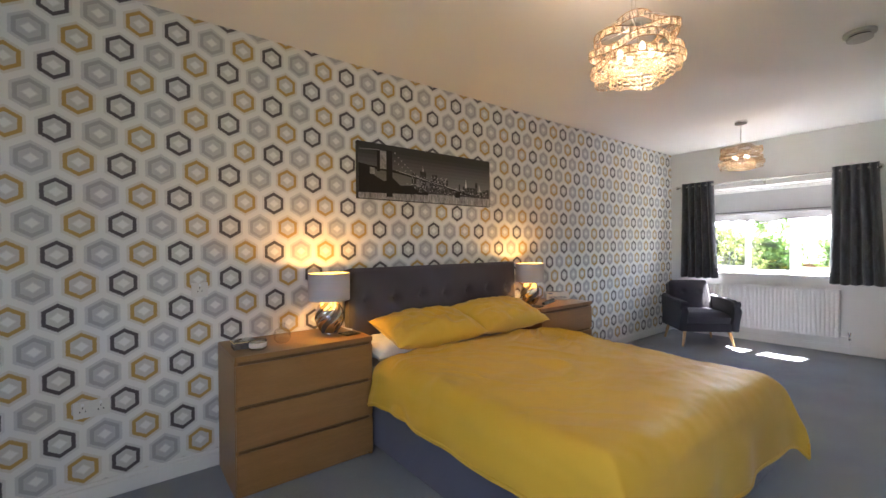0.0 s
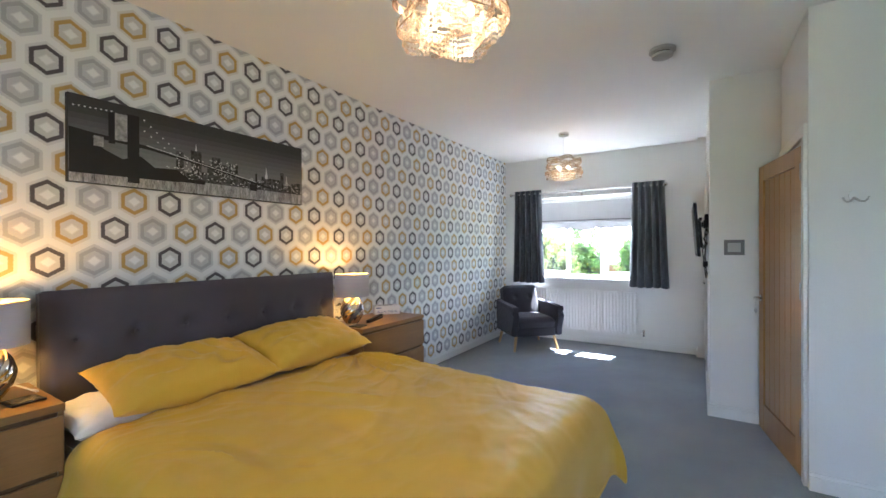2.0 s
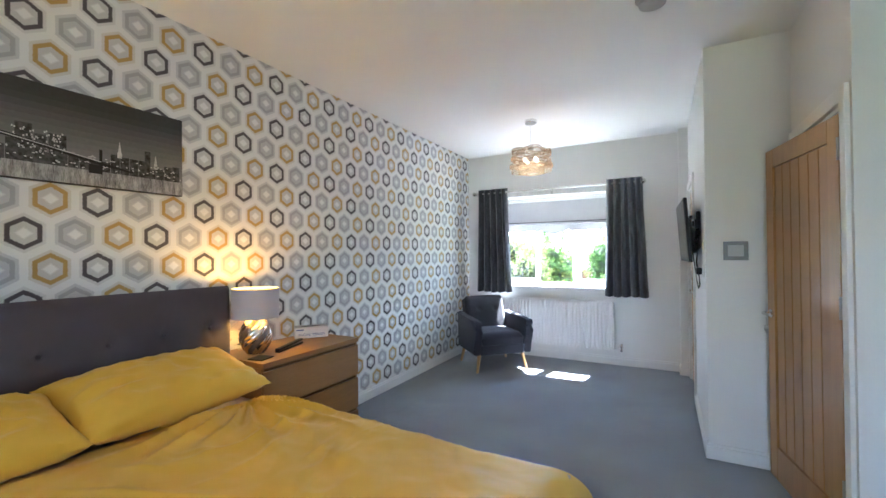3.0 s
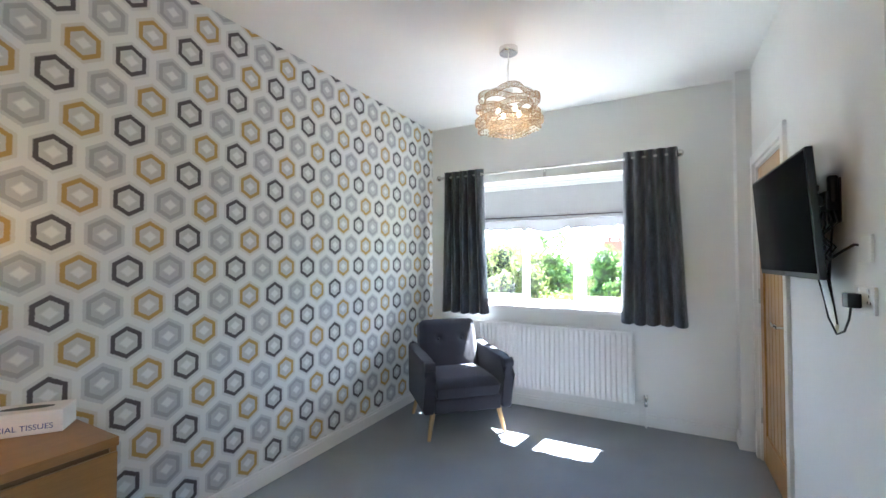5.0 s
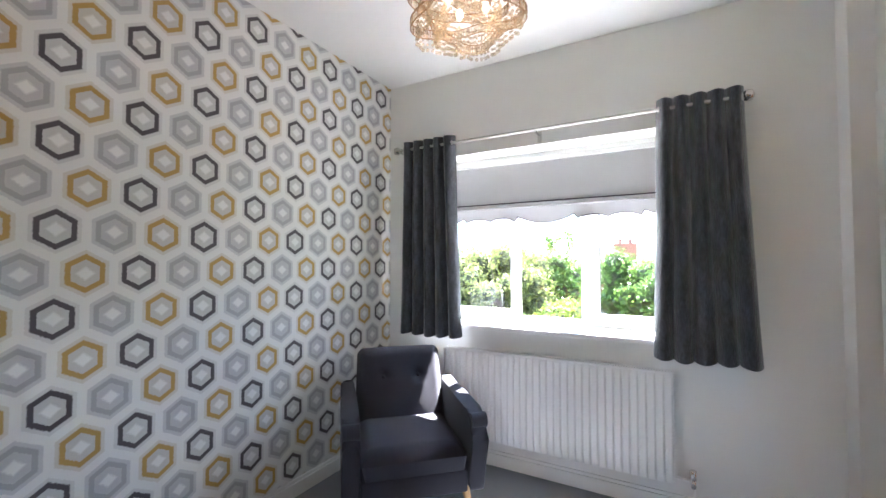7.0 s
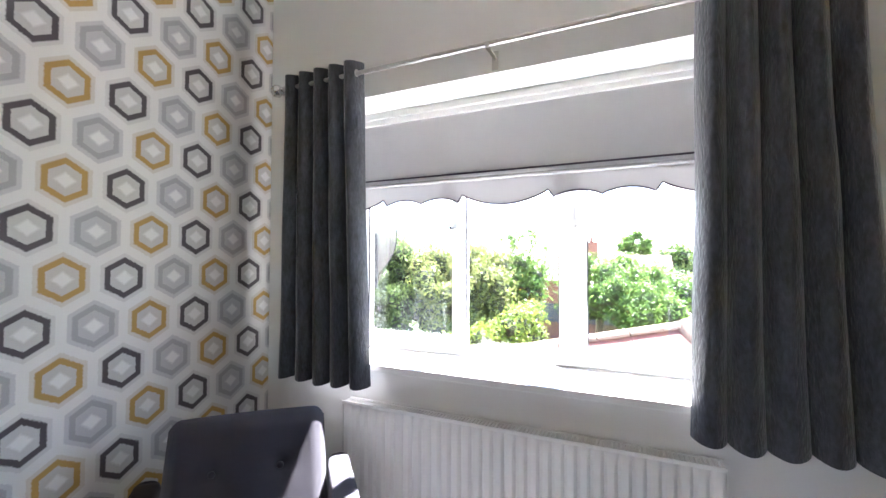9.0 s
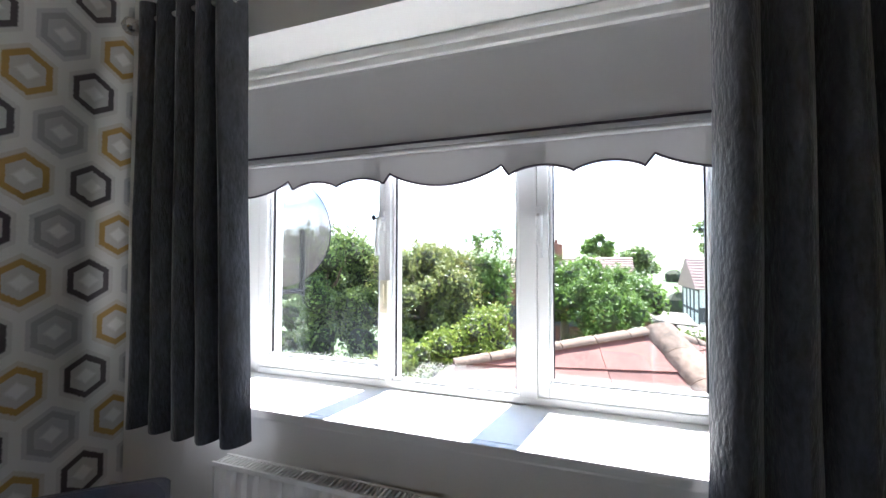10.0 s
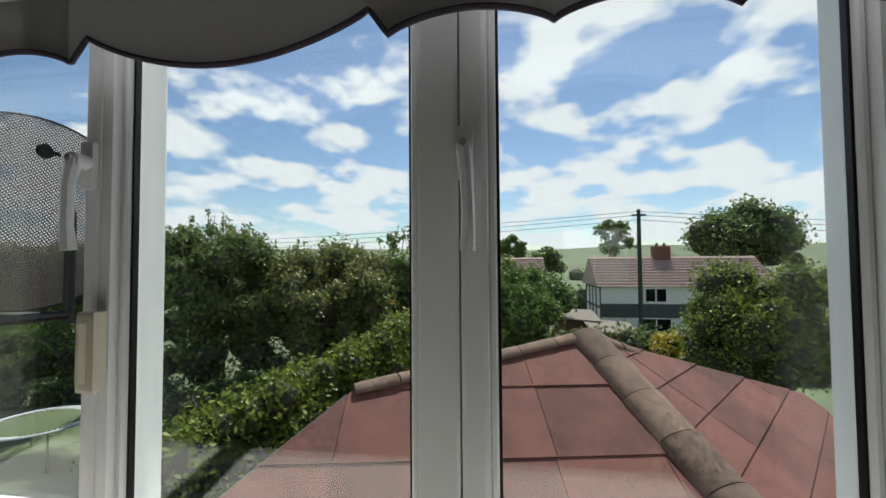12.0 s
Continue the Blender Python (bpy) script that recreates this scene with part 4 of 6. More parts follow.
def table_lamp(x, y):
    ob = thing("table_lamp", "lit table lamp with twisted mirrored base, grey drum shade", "lamp", (x, y, CT), 0, "bedside lamps")
    for k in range(12):
        bm = bmesh.new()

        def strip(u, v, k=k):
            z = 0.012 + 0.198 * v
            p = math.sin(math.pi * (0.10 + 0.80 * v))
            r = 0.030 + 0.062 * p ** 0.9
            a = 2 * math.pi * (k + u) / 12 + 2.2 * v
            r += 0.004 * math.sin(math.pi * u)
            return Vector((r * math.cos(a), r * math.sin(a), z))

        sheet(bm, strip, 5, 22)
        part("base_flute", bm, SMOKED if k % 3 == 0 else MERCURY, ob, "", True)
    part("base_plate", lathe(bmesh.new(), [(0.0, 0.0), (0.05, 0.0), (0.05, 0.008), (0.035, 0.013), (0.0, 0.013)], n=24, cap=False), CHROME, ob, "", True)
    part("neck", lathe(bmesh.new(), [(0.030, 0.205), (0.014, 0.215), (0.012, 0.27), (0.018, 0.272), (0.018, 0.30)], n=16), CHROME, ob, "chrome neck", True)
    bm = lathe(bmesh.new(), [(0.134, 0.222), (0.134, 0.397)], n=40, cap=False)
    part("shade", bm, SHADE, ob, "silver grey fabric drum shade", True)
    bm = lathe(bmesh.new(), [(0.131, 0.223), (0.131, 0.396)], n=40, cap=False)
    part("shade_lining", bm, GOLD, ob, "gold shade lining", True)
    bm = tube(bmesh.new(), [(0.1325 * math.cos(a), 0.1325 * math.sin(a), 0.397) for a in [i * math.pi / 20 for i in range(40)]], 0.003, 6, True)
    part("shade_rim", bm, GOLD, ob, "", True)
    bm = bmesh.new()
    for a in range(3):
        tube(bm, [(0, 0, 0.285), (0.131 * math.cos(a * 2.094), 0.131 * math.sin(a * 2.094), 0.30)], 0.0018, 5)
    part("shade_carrier", bm, STEEL, ob)
    bm = lathe(bmesh.new(), [(0.0, 0.300), (0.012, 0.302), (0.022, 0.34), (0.018, 0.372), (0.0, 0.38)], n=14, cap=False)
    bl = part("bulb", bm, BULB, ob, "lit warm bulb", True)
    bl.visible_shadow = False
    bm = tube(bmesh.new(), [(0.05, 0.03, 0.006), (0.08, 0.10, 0.004), (0.05, 0.17, 0.004), (0.02, 0.2, 0.003)], 0.003, 6)
    part("flex", bm, SMOKE_WHITE, ob)


table_lamp(-5.675, -0.235)
table_lamp(-3.675, -0.255)

# ---- pendants ----


gem = bmesh.new()
tip, q = gem.verts.new((0, -0.006, 0)), [gem.verts.new(p) for p in ((-0.013, 0, -0.0135), (0.013, 0, -0.0135), (0.013, 0, 0.0135), (-0.013, 0, 0.0135))]
tip2 = gem.verts.new((0, 0.005, 0))
for k in range(4):
    gem.faces.new((q[k], q[(k + 1) % 4], tip))
    gem.faces.new((q[(k + 1) % 4], q[k], tip2))
GEM = bpy.data.meshes.new("crystal")
gem.to_mesh(GEM)
gem.free()
GEM.materials.append(CRYSTAL)


def pendant(cx, cy, dz):
    ob = thing("pendant_lamp", "lit crystal pendant lamp of wavy beaded tiers", "pendant lamp", (cx, cy, 0.0), 20, "crystal pendants")
    part("ceiling_rose", lathe(bmesh.new(), [(0.0, H - 0.036), (0.055, H - 0.036), (0.060, H - 0.030), (0.060, H - 0.001), (0.0, H - 0.001)], n=28, cap=False), CHROME, ob, "chrome ceiling rose", True)
    bm = tube(bmesh.new(), [(0.004, 0, H - 0.035), (0.002, 0, 2.44 + dz)], 0.0012, 5)
    part("suspension_wire", bm, STEEL, ob)
    bm = tube(bmesh.new(), [(-0.006, 0, H - 0.035), (-0.012, 0.0, 2.61), (-0.04, 0.01, 2.54), (-0.045, 0.01, 2.50 + dz), (-0.03, 0, 2.45 + dz), (-0.012, 0, 2.42 + dz)], 0.003, 6)
    part("flex", bm, SMOKE_WHITE, ob)
    bm = tube(bmesh.new(), [(0.17 * math.cos(a), 0.17 * math.sin(a), 2.40 + dz) for a in [i * math.pi / 18 for i in range(36)]], 0.003, 5, True)
    for a in range(4):
        tube(bm, [(0, 0, 2.43 + dz), (0.17 * math.cos(a * 1.571), 0.17 * math.sin(a * 1.571), 2.40 + dz)], 0.003, 5)
    lathe(bm, [(0.0, 2.40 + dz), (0.03, 2.40 + dz), (0.03, 2.44 + dz), (0.0, 2.445 + dz)], n=14, cap=False)
    part("frame", bm, STEEL, ob)
    n = 36
    for tier in range(4):
        z0 = 2.414 + dz - tier * 0.050
        base_r = (0.165, 0.182, 0.192, 0.186)[tier]
        ph = tier * 2.2

        def ring(a, z0=z0, base_r=base_r, ph=ph):
            r = base_r + 0.028 * math.cos(4 * a + ph)
            return Vector((r * math.cos(a), r * math.sin(a), z0 + 0.008 * math.sin(4 * a + ph * 1.7)))

        wires = bmesh.new()
        for down in (0.0, -0.034):
            tube(wires, [ring(i * 2 * math.pi / 80) + Vector((0, 0, down)) for i in range(80)], 0.0025, 5, True)
        for i in range(n):
            e = ring(i * 2 * math.pi / n)
            tube(wires, [e, e + Vector((0, 0, -0.034))], 0.0022, 4)
        t_ob = part("tier", wires, WIRE, ob, "bronze wire tier")
        for i in range(n):
            a0, a1 = ring((i + 0.16) * 2 * math.pi / n), ring((i + 0.84) * 2 * math.pi / n)
            g = new("crystal", GEM)
            g.parent = t_ob
            mid, way = (a0 + a1) / 2, (a1 - a0)
            g.matrix_basis = Matrix.Translation(mid + Vector((0, 0, -0.017))) @ Matrix.Rotation(math.atan2(way.y, way.x), 4, "Z") @ Matrix.Diagonal((way.length / 0.026, 1, 1, 1))
    rnd = random.Random(int(abs(cx) * 100))
    drops = bmesh.new()
    for i in range(140):
        a = i * 2 * math.pi / 70 + rnd.uniform(-0.02, 0.02)
        r = (0.175, 0.11)[i // 70] * (1 + 0.13 * math.cos(4 * a + 1.0))
        bot = 2.185 + dz - 0.012 * (i // 70) + rnd.uniform(-0.006, 0.006)
        z = bot
        while z < 2.275 + dz:
            s = 0.0085 if z == bot else 0.0065
            bmesh.ops.create_icosphere(drops, subdivisions=1, radius=s, matrix=Matrix.Translation((r * math.cos(a), r * math.sin(a), z)))
            z += 0.022
    tagged(part("bead_fringe", drops, CRYSTAL, ob, "hanging crystal bead strings"), kind="stuff")
    for a in range(4):
        bm = bmesh.new()
        bmesh.ops.create_uvsphere(bm, u_segments=12, v_segments=8, radius=0.013, matrix=Matrix.Translation((0.075 * math.cos(a * 1.571 + 0.5), 0.075 * math.sin(a * 1.571 + 0.5), 2.30 + dz)) @ Matrix.Diagonal((1, 1, 1.7, 1)))
        b_ob = part("bulb", bm, FILAMENT, ob, "lit halogen bulb", True)
        b_ob.visible_shadow = False


pendant(*PEND_1, -0.045)
pendant(*PEND_2, -0.012)

# ---- canvas picture ----
pic = thing("canvas_picture", "long black and white canvas of a night bridge skyline", "picture")
PX0, PX1, PZ0, PZ1, PY = -5.36, -3.98, 1.692, 2.126, -0.032


def grey(name, g, vary=0.25, scale=14.0, stretch=(1, 1, 1)):
    return mat(name, (g, g * 0.97, g * 0.95), 0.7, vary=vary, scale=scale, fine=60, bump=0.0, stretch=stretch)


SKYGREY, CITY, INKBLACK, WATER, LIGHTS = grey("printed sky", 0.04, 0.2, 2.5), grey("printed city", 0.05, 0.95, 60), grey("printed black", 0.008), grey("printed water", 0.30, 0.9, 12, (6, 1, 1)), grey("printed lights", 0.55, 0.3)
part("canvas", cube(PX0, PY, PZ0, PX1, -0.003, PZ1, 0.002, seg=1), SKYGREY, pic)
PW, PH = PX1 - PX0, PZ1 - PZ0
layer = [0]


def print_shape(name, material, shapes):
    layer[0] += 1
    y = PY - 0.0006 * layer[0]
    for k, pts in enumerate(shapes):
        bm = bmesh.new()
        bm.faces.new([bm.verts.new((PX0 + 0.003 + (PW - 0.006) * a, y - 0.00001 * (k % 40), PZ0 + 0.003 + (PH - 0.006) * b)) for a, b in pts])
        part(name, bm, material, pic)


def rect(a0, b0, a1, b1):
    return [(a0, b0), (a1, b0), (a1, b1), (a0, b1)]


rp = random.Random(4)
for k in range(9):
    print_shape("printed_glow", grey("printed horizon", 0.05 + 0.019 * k, 0.15, 2), [rect(0.0, 0.14, 1.0, 0.86 - 0.068 * k)])
print_shape("printed_building", CITY, [rect(a, 0.15, a + 0.028, 0.24 + h) for a, h in [(0.30 + 0.03 * i, rp.uniform(0.02, 0.16)) for i in range(23)]]
            + [rect(0.35, 0.15, 0.38, 0.55), rect(0.41, 0.15, 0.455, 0.60), rect(0.50, 0.15, 0.54, 0.56), rect(0.545, 0.15, 0.575, 0.47), rect(0.58, 0.15, 0.625, 0.50), rect(0.86, 0.15, 0.88, 0.50)])
print_shape("printed_light", LIGHTS, [[(0.428, 0.60), (0.436, 0.60), (0.432, 0.71)], rect(0.77, 0.36, 0.785, 0.42), [(0.772, 0.42), (0.783, 0.42), (0.777, 0.56)], [(0.892, 0.33), (0.905, 0.33), (0.898, 0.47)]]
            + [rect(a, b, a + 0.006, b + 0.012) for a, b in [(rp.uniform(0.31, 0.99), rp.uniform(0.18, 0.33)) for i in range(130)]]
            + [rect(a, b, a + 0.004, b + 0.02) for a, b in [(rp.uniform(0.35, 0.62), rp.uniform(0.28, 0.5)) for i in range(90)]])
print_shape("printed_river", WATER, [rect(0, 0, 1, 0.17)])
print_shape("printed_shadow", INKBLACK, [[(0, 0.10), (0.36, 0.13), (0.40, 0.20), (0.35, 0.30), (0.27, 0.28), (0.22, 0.40), (0.16, 0.33), (0.10, 0.42), (0.05, 0.60), (0, 0.62)], rect(0.36, 0.14, 0.47, 0.19), rect(0.685, 0.14, 0.725, 0.24)])
print_shape("printed_deck", INKBLACK, [[(0.0, 0.555), (0.25, 0.50), (0.50, 0.385), (0.72, 0.24), (0.82, 0.20), (0.82, 0.215), (0.72, 0.275), (0.50, 0.425), (0.25, 0.545), (0.0, 0.61)]])
print_shape("printed_tower", INKBLACK, [rect(0.175, 0.05, 0.215, 0.90), rect(0.115, 0.50, 0.135, 0.87), rect(0.715, 0.2, 0.724, 0.42)])
print_shape("printed_tower_face", grey("printed stone", 0.30, 0.5, 30), [rect(0.135, 0.55, 0.175, 0.88), rect(0.07, 0.44, 0.10, 0.56)])
print_shape("printed_light", LIGHTS, [rect(a, b, a + 0.0055, b + 0.016) for a, b in
            [(0.23 + 0.022 * i, 0.86 - 0.068 * i + 0.0021 * i * i) for i in range(9)] + [(0.23 + 0.024 * i, 0.72 - 0.055 * i) for i in range(6)] + [(0.01 + 0.016 * i, 0.86 + 0.003 * i) for i in range(8)]]
            + [[(0.24, 0.545), (0.72, 0.275), (0.72, 0.285), (0.24, 0.555)]])

# ---- television ----
tv = thing("television", "wall-mounted black flat television, switched off", "television", (-1.445, -2.579, 1.512), 1.8)
tilt = Matrix.Rotation(radians(-4.0), 4, "X")
bm = cube(-0.405, -0.024, -0.238, 0.405, 0.0, 0.238, 0.006, m=tilt)
part("casing", bm, BLACK, tv)
part("screen", cube(-0.393, 0.0008, -0.215, 0.393, 0.0022, 0.227, m=tilt), SCREEN, tv, "glossy dark screen")
part("badge", cube(-0.012, 0.0008, -0.229, 0.012, 0.0026, -0.223, m=tilt), CHROME, tv, "small silver badge")
part("back_box", cube(-0.27, -0.05, -0.16, 0.27, -0.024, 0.10, 0.012, m=tilt), BLACK, tv)
bm = cube(-0.34, -0.112, -0.03, -0.22, -0.098, 0.13, 0.003)
box(bm, -0.325, -0.100, 0.015, -0.24, -0.062, 0.085, 0.006)
box(bm, -0.30, -0.064, 0.03, -0.10, -0.048, 0.07, 0.004)
for z in (-0.03, 0.10):
    box(bm, -0.30, -0.052, z - 0.012, -0.06, -0.030, z + 0.012, 0.003)
lathe(bm, [(0.012, -0.05), (0.016, -0.045), (0.016, 0.045), (0.012, 0.05)], (-0.315, -0.085, 0.09), 10)
part("wall_bracket", bm, BLACK, tv, "black articulated television bracket")
bm = tube(bmesh.new(), [(-0.2, -0.055, -0.15), (-0.24, -0.065, -0.26), (-0.28, -0.075, -0.38), (-0.335, -0.08, -0.43), (-0.40, -0.08, -0.41), (-0.455, -0.075, -0.36), (-0.490, -0.068, -0.318)], 0.0035, 6)
part("power_cable", bm, BLACK, tv, "", True)
for k in range(4):
    x = -0.30 + 0.03 * k
    bm = tube(bmesh.new(), [(x, -0.085, 0.03), (x - 0.01, -0.098 + 0.008 * k, -0.03), (x + 0.01, -0.060 - 0.006 * k, -0.075 - 0.01 * k), (x, -0.095 + 0.006 * k, -0.12), (x + 0.02, -0.066, -0.17), (x, -0.045, -0.13)], 0.0035, 5)
    part("signal_cable", bm, BLACK, tv, "", True)
bm = tube(bmesh.new(), [(-0.29, -0.09, -0.02), (-0.30, -0.080, -0.14), (-0.30, -0.072, -0.24), (-0.30, -0.086, -0.34), (-0.30, -0.093, -0.40)], [0.003, 0.003, 0.006, 0.003, 0.003], 6)
part("loose_lead", bm, BLACK, tv, "", True)
bm = tube(bmesh.new(), [(-0.30, -0.093, -0.40), (-0.30, -0.088, -0.425)], 0.006, 8)
part("loose_plug", bm, CREAM, tv, "cream plug end")
bm = tube(bmesh.new(), [(-0.24, -0.06, -0.12), (-0.33, -0.066, -0.165), (-0.40, -0.08, -0.135), (-0.46, -0.09, -0.115), (-0.51, -0.102, -0.120)], 0.0045, 6)
part("signal_cable", bm, BLACK, tv, "", True)


def socket(name, label, w, h, place, axis, holes=1):
    """A moulded plate on a wall; axis: n for the papered wall, s for the wall with doors, a for the return wall."""
    ob = thing(name, label, "socket", place, {"n": 0, "s": 180, "a": -90}[axis])
    part("plate", cube(-w / 2, -0.009, -h / 2, w / 2, 0.0, h / 2, 0.003), SMOKE_WHITE, ob)
    for k in range(holes):
        cx = (k - (holes - 1) / 2) * w / max(holes, 1)
        bm = bmesh.new()
        for dx, dz in ((0, 0.012), (-0.011, -0.008), (0.011, -0.008)):
            box(bm, cx + dx - 0.002, -0.0098, dz - 0.004, cx + dx + 0.002, -0.0088, dz + 0.004)
        part("pin_holes", bm, BLACK, ob)
        part("rocker", cube(cx - 0.006, -0.0125, 0.022, cx + 0.006, -0.0085, 0.036, 0.001), UPVC, ob)
    return ob


socket("wall_socket", "white double socket on the hexagon wallpaper", 0.146, 0.086, (-6.888, 0.0, 0.49), "n", 2)
socket("wall_socket", "white single socket on the hexagon wallpaper", 0.086, 0.086, (-6.389, 0.0, 1.077), "n", 1)
socket("wall_socket", "white double socket with black plug below the television", 0.146, 0.086, (-1.973, YD, 1.222), "s", 2)
socket("aerial_socket", "white aerial plate behind the television", 0.086, 0.086, (-1.988, YD, 1.381), "s", 0)
plug = bmesh.new()
box(plug, -1.963, YD + 0.009, 1.192, -1.913, YD + 0.045, 1.240, 0.008)
lone("power_plug", plug, BLACK, "black mains plug in the wall socket", "plug", True)
socket("extension_socket", "white double socket behind the bedside lamp", 0.146, 0.086, (-3.645, -0.001, 0.825), "n", 2)
sw = thing("light_switch", "polished steel light switch plate with pale centre", "switch", (XA - 0.001, -2.852, 1.356), -90)
part("plate", cube(-0.066, -0.006, -0.06, 0.066, 0.0, 0.06, 0.002), DULL_STEEL, sw)
part("rocker", cube(-0.042, -0.011, -0.036, 0.042, -0.005, 0.036, 0.002), ALARM, sw, "grey rocker")
hook = thing("coat_hook", "white and steel double coat hook on the wall", "hook", (XB, -3.322, 1.632), -90)
part("plate", lathe(bmesh.new(), [(0.0, 0.0), (0.02, 0.0), (0.02, 0.008), (0.012, 0.012), (0.0, 0.012)], n=16, m=Matrix.Rotation(radians(90), 4, "X") @ Matrix.Diagonal((1, 1.6, 1, 1)), cap=False), UPVC, hook, "white plate", True)
for s in (-1, 1):
    bm = tube(bmesh.new(), [(0, -0.012, -0.01), (s * 0.018, -0.03, -0.03), (s * 0.035, -0.04, -0.034), (s * 0.046, -0.043, -0.022), (s * 0.050, -0.044, -0.008)], [0.006, 0.005, 0.005, 0.005, 0.006], 8)
    part("prong", bm, STEEL, hook, "", True)
alarm = thing("smoke_alarm", "round white smoke alarm on the ceiling", "smoke alarm", (-2.93, -2.41, H))
part("base", lathe(bmesh.new(), [(0.0, -0.001), (0.082, -0.001), (0.082, -0.020), (0.070, -0.026), (0.0, -0.026)], n=32, cap=False), ALARM, alarm, "", True)
part("vent_band", lathe(bmesh.new(), [(0.0, -0.0262), (0.056, -0.0262), (0.056, -0.040), (0.0, -0.040)], n=32, cap=False), BLACK, alarm, "dark vent slots")
part("cover", lathe(bmesh.new(), [(0.0, -0.036), (0.066, -0.036), (0.065, -0.052), (0.045, -0.062), (0.0, -0.064)], n=32, cap=False), ALARM, alarm, "", True)

# ---- small things on the chests ----
bm = bmesh.new()
cn = thing("candle_jar", "small glass candle jar with a paper band", "candle", (-6.155, -0.37, CT))
part("jar", lathe(bm, [(0.0, 0.001), (0.044, 0.001), (0.046, 0.01), (0.046, 0.052), (0.043, 0.053), (0.043, 0.008), (0.0, 0.006)], n=28, cap=False), THINGLASS, cn, "", True)
part("wax", lathe(bmesh.new(), [(0.0, 0.008), (0.0425, 0.008), (0.0425, 0.034), (0.0, 0.036)], n=24, cap=False), WAX, cn, "cream wax", True)
part("paper_band", lathe(bmesh.new(), [(0.0465, 0.014), (0.0465, 0.038)], n=28, cap=False), WHITE_CARD, cn, "pale printed band", True)
vs = thing("glass_bauble", "clear round glass vase with a narrow neck", "vase", (-6.01, -0.33, CT))
part("globe", lathe(bmesh.new(), [(0.018, 0.002)] + [(0.050 * math.sin(a), 0.050 - 0.050 * math.cos(a) + 0.0) for a in [0.4 + 0.26 * i for i in range(10)]] + [(0.016, 0.108), (0.020, 0.125)], n=28, cap=False), THINGLASS, vs, "", True)
tray = thing("trinket_box", "low mirrored glass trinket box", "box", (-6.215, -0.29, CT))
part("base", cube(-0.055, -0.045, 0.001, 0.055, 0.045, 0.036, 0.002), SMOKED, tray)
part("lid_rim", cube(-0.058, -0.048, 0.0365, 0.058, 0.048, 0.041, 0.001), GOLD, tray, "thin gold rim")
part("lid", cube(-0.055, -0.045, 0.0412, 0.055, 0.045, 0.047, 0.002), THINGLASS, tray, "clear glass lid")
ph = thing("coaster", "dark square coaster lying on the chest", "coaster", (-5.585, -0.345, CT), 8)
part("rim", cube(-0.052, -0.052, 0.001, 0.052, 0.052, 0.009, 0.003), BLACK, ph)
part("inlay", cube(-0.042, -0.042, 0.0085, 0.042, 0.042, 0.0105, 0.001), SMOKED, ph, "brown glossy inlay")
wire = tube(bmesh.new(), [(-5.60, -0.05, CT + 0.004), (-5.56, -0.12, CT + 0.02), (-5.53, -0.19, CT + 0.005), (-5.52, -0.24, CT + 0.004)], [0.004, 0.004, 0.004, 0.007], 6)
lone("charging_cable", wire, UPVC, "white charging cable on the chest top", "cable", True)
tb = thing("tissue_box", "pale oblong box of facial tissues", "tissue box", (-3.145, -0.165, CT), -38)
part("carton", cube(-0.115, -0.058, 0.001, 0.115, 0.058, 0.078, 0.002), WHITE_CARD, tb)
bm = bmesh.new()
bmesh.ops.create_circle(bm, cap_ends=True, segments=24, radius=1.0, matrix=Matrix.Translation((0, 0, 0.0787)) @ Matrix.Diagonal((0.075, 0.022, 1, 1)))
part("slot", bm, BLACK, tb, "dark oval slot")


def lettering(text, size, material, parent, m, name="lettering"):
    cu = bpy.data.curves.new(name, "FONT")
    cu.body, cu.size, cu.extrude, cu.align_x = text, size, 0.0004, "CENTER"
    tmp = bpy.data.objects.new(name, cu)
    scene.collection.objects.link(tmp)
    dg = bpy.context.evaluated_depsgraph_get()
    me = bpy.data.meshes.new_from_object(tmp.evaluated_get(dg))
    bpy.data.objects.remove(tmp)
    me.materials.clear()
    me.materials.append(material)
    ob = new(name, me)
    ob.parent, ob.matrix_basis = parent, m
    return ob


lettering("FACIAL TISSUES", 0.026, INK, tb, pose(0.0, -0.0586, 0.018, 90, 0, 0))
part("brand_mark", cube(-0.105, -0.0588, 0.058, -0.055, -0.0582, 0.066), INK, tb, "small printed bar")
rm = thing("hair_straightener", "slim black hair straightener lying on the chest", "hair straightener", (-3.47, -0.315, CT), 18)
part("plate_arm", cube(-0.14, -0.016, 0.001, 0.14, 0.016, 0.013, 0.005), BLACK, rm, "", True)
part("plate_arm", cube(-0.14, -0.015, 0.017, 0.14, 0.015, 0.030, 0.005, m=Matrix.Rotation(radians(-2), 4, "Y")), BLACK, rm, "", True)
ph2 = thing("coaster", "dark square coaster under the lamp edge", "coaster", (-3.74, -0.385, CT), 12)
part("rim", cube(-0.05, -0.05, 0.001, 0.05, 0.05, 0.008, 0.003), BLACK, ph2)

# ---- outside: ground, roof, planting, neighbours ----
GZ = -2.6


def land(x, y):
    d = math.hypot(x, y)
    if d < 14:
        return GZ
    if d < 45:
        return GZ - 3.4 * (d - 14) / 31
    if d < 160:
        return -6.0 - 9.0 * (d - 45) / 115
    if d < 420:
        return -15.0 + 3.0 * n3(x / 90, y / 90, 2)
    return -15.0 + 62.0 * min(1.0, ((d - 420) / 900)) ** 1.2 + 9 * n3(x / 260, y / 260, 5) * min(1, (d - 420) / 300)


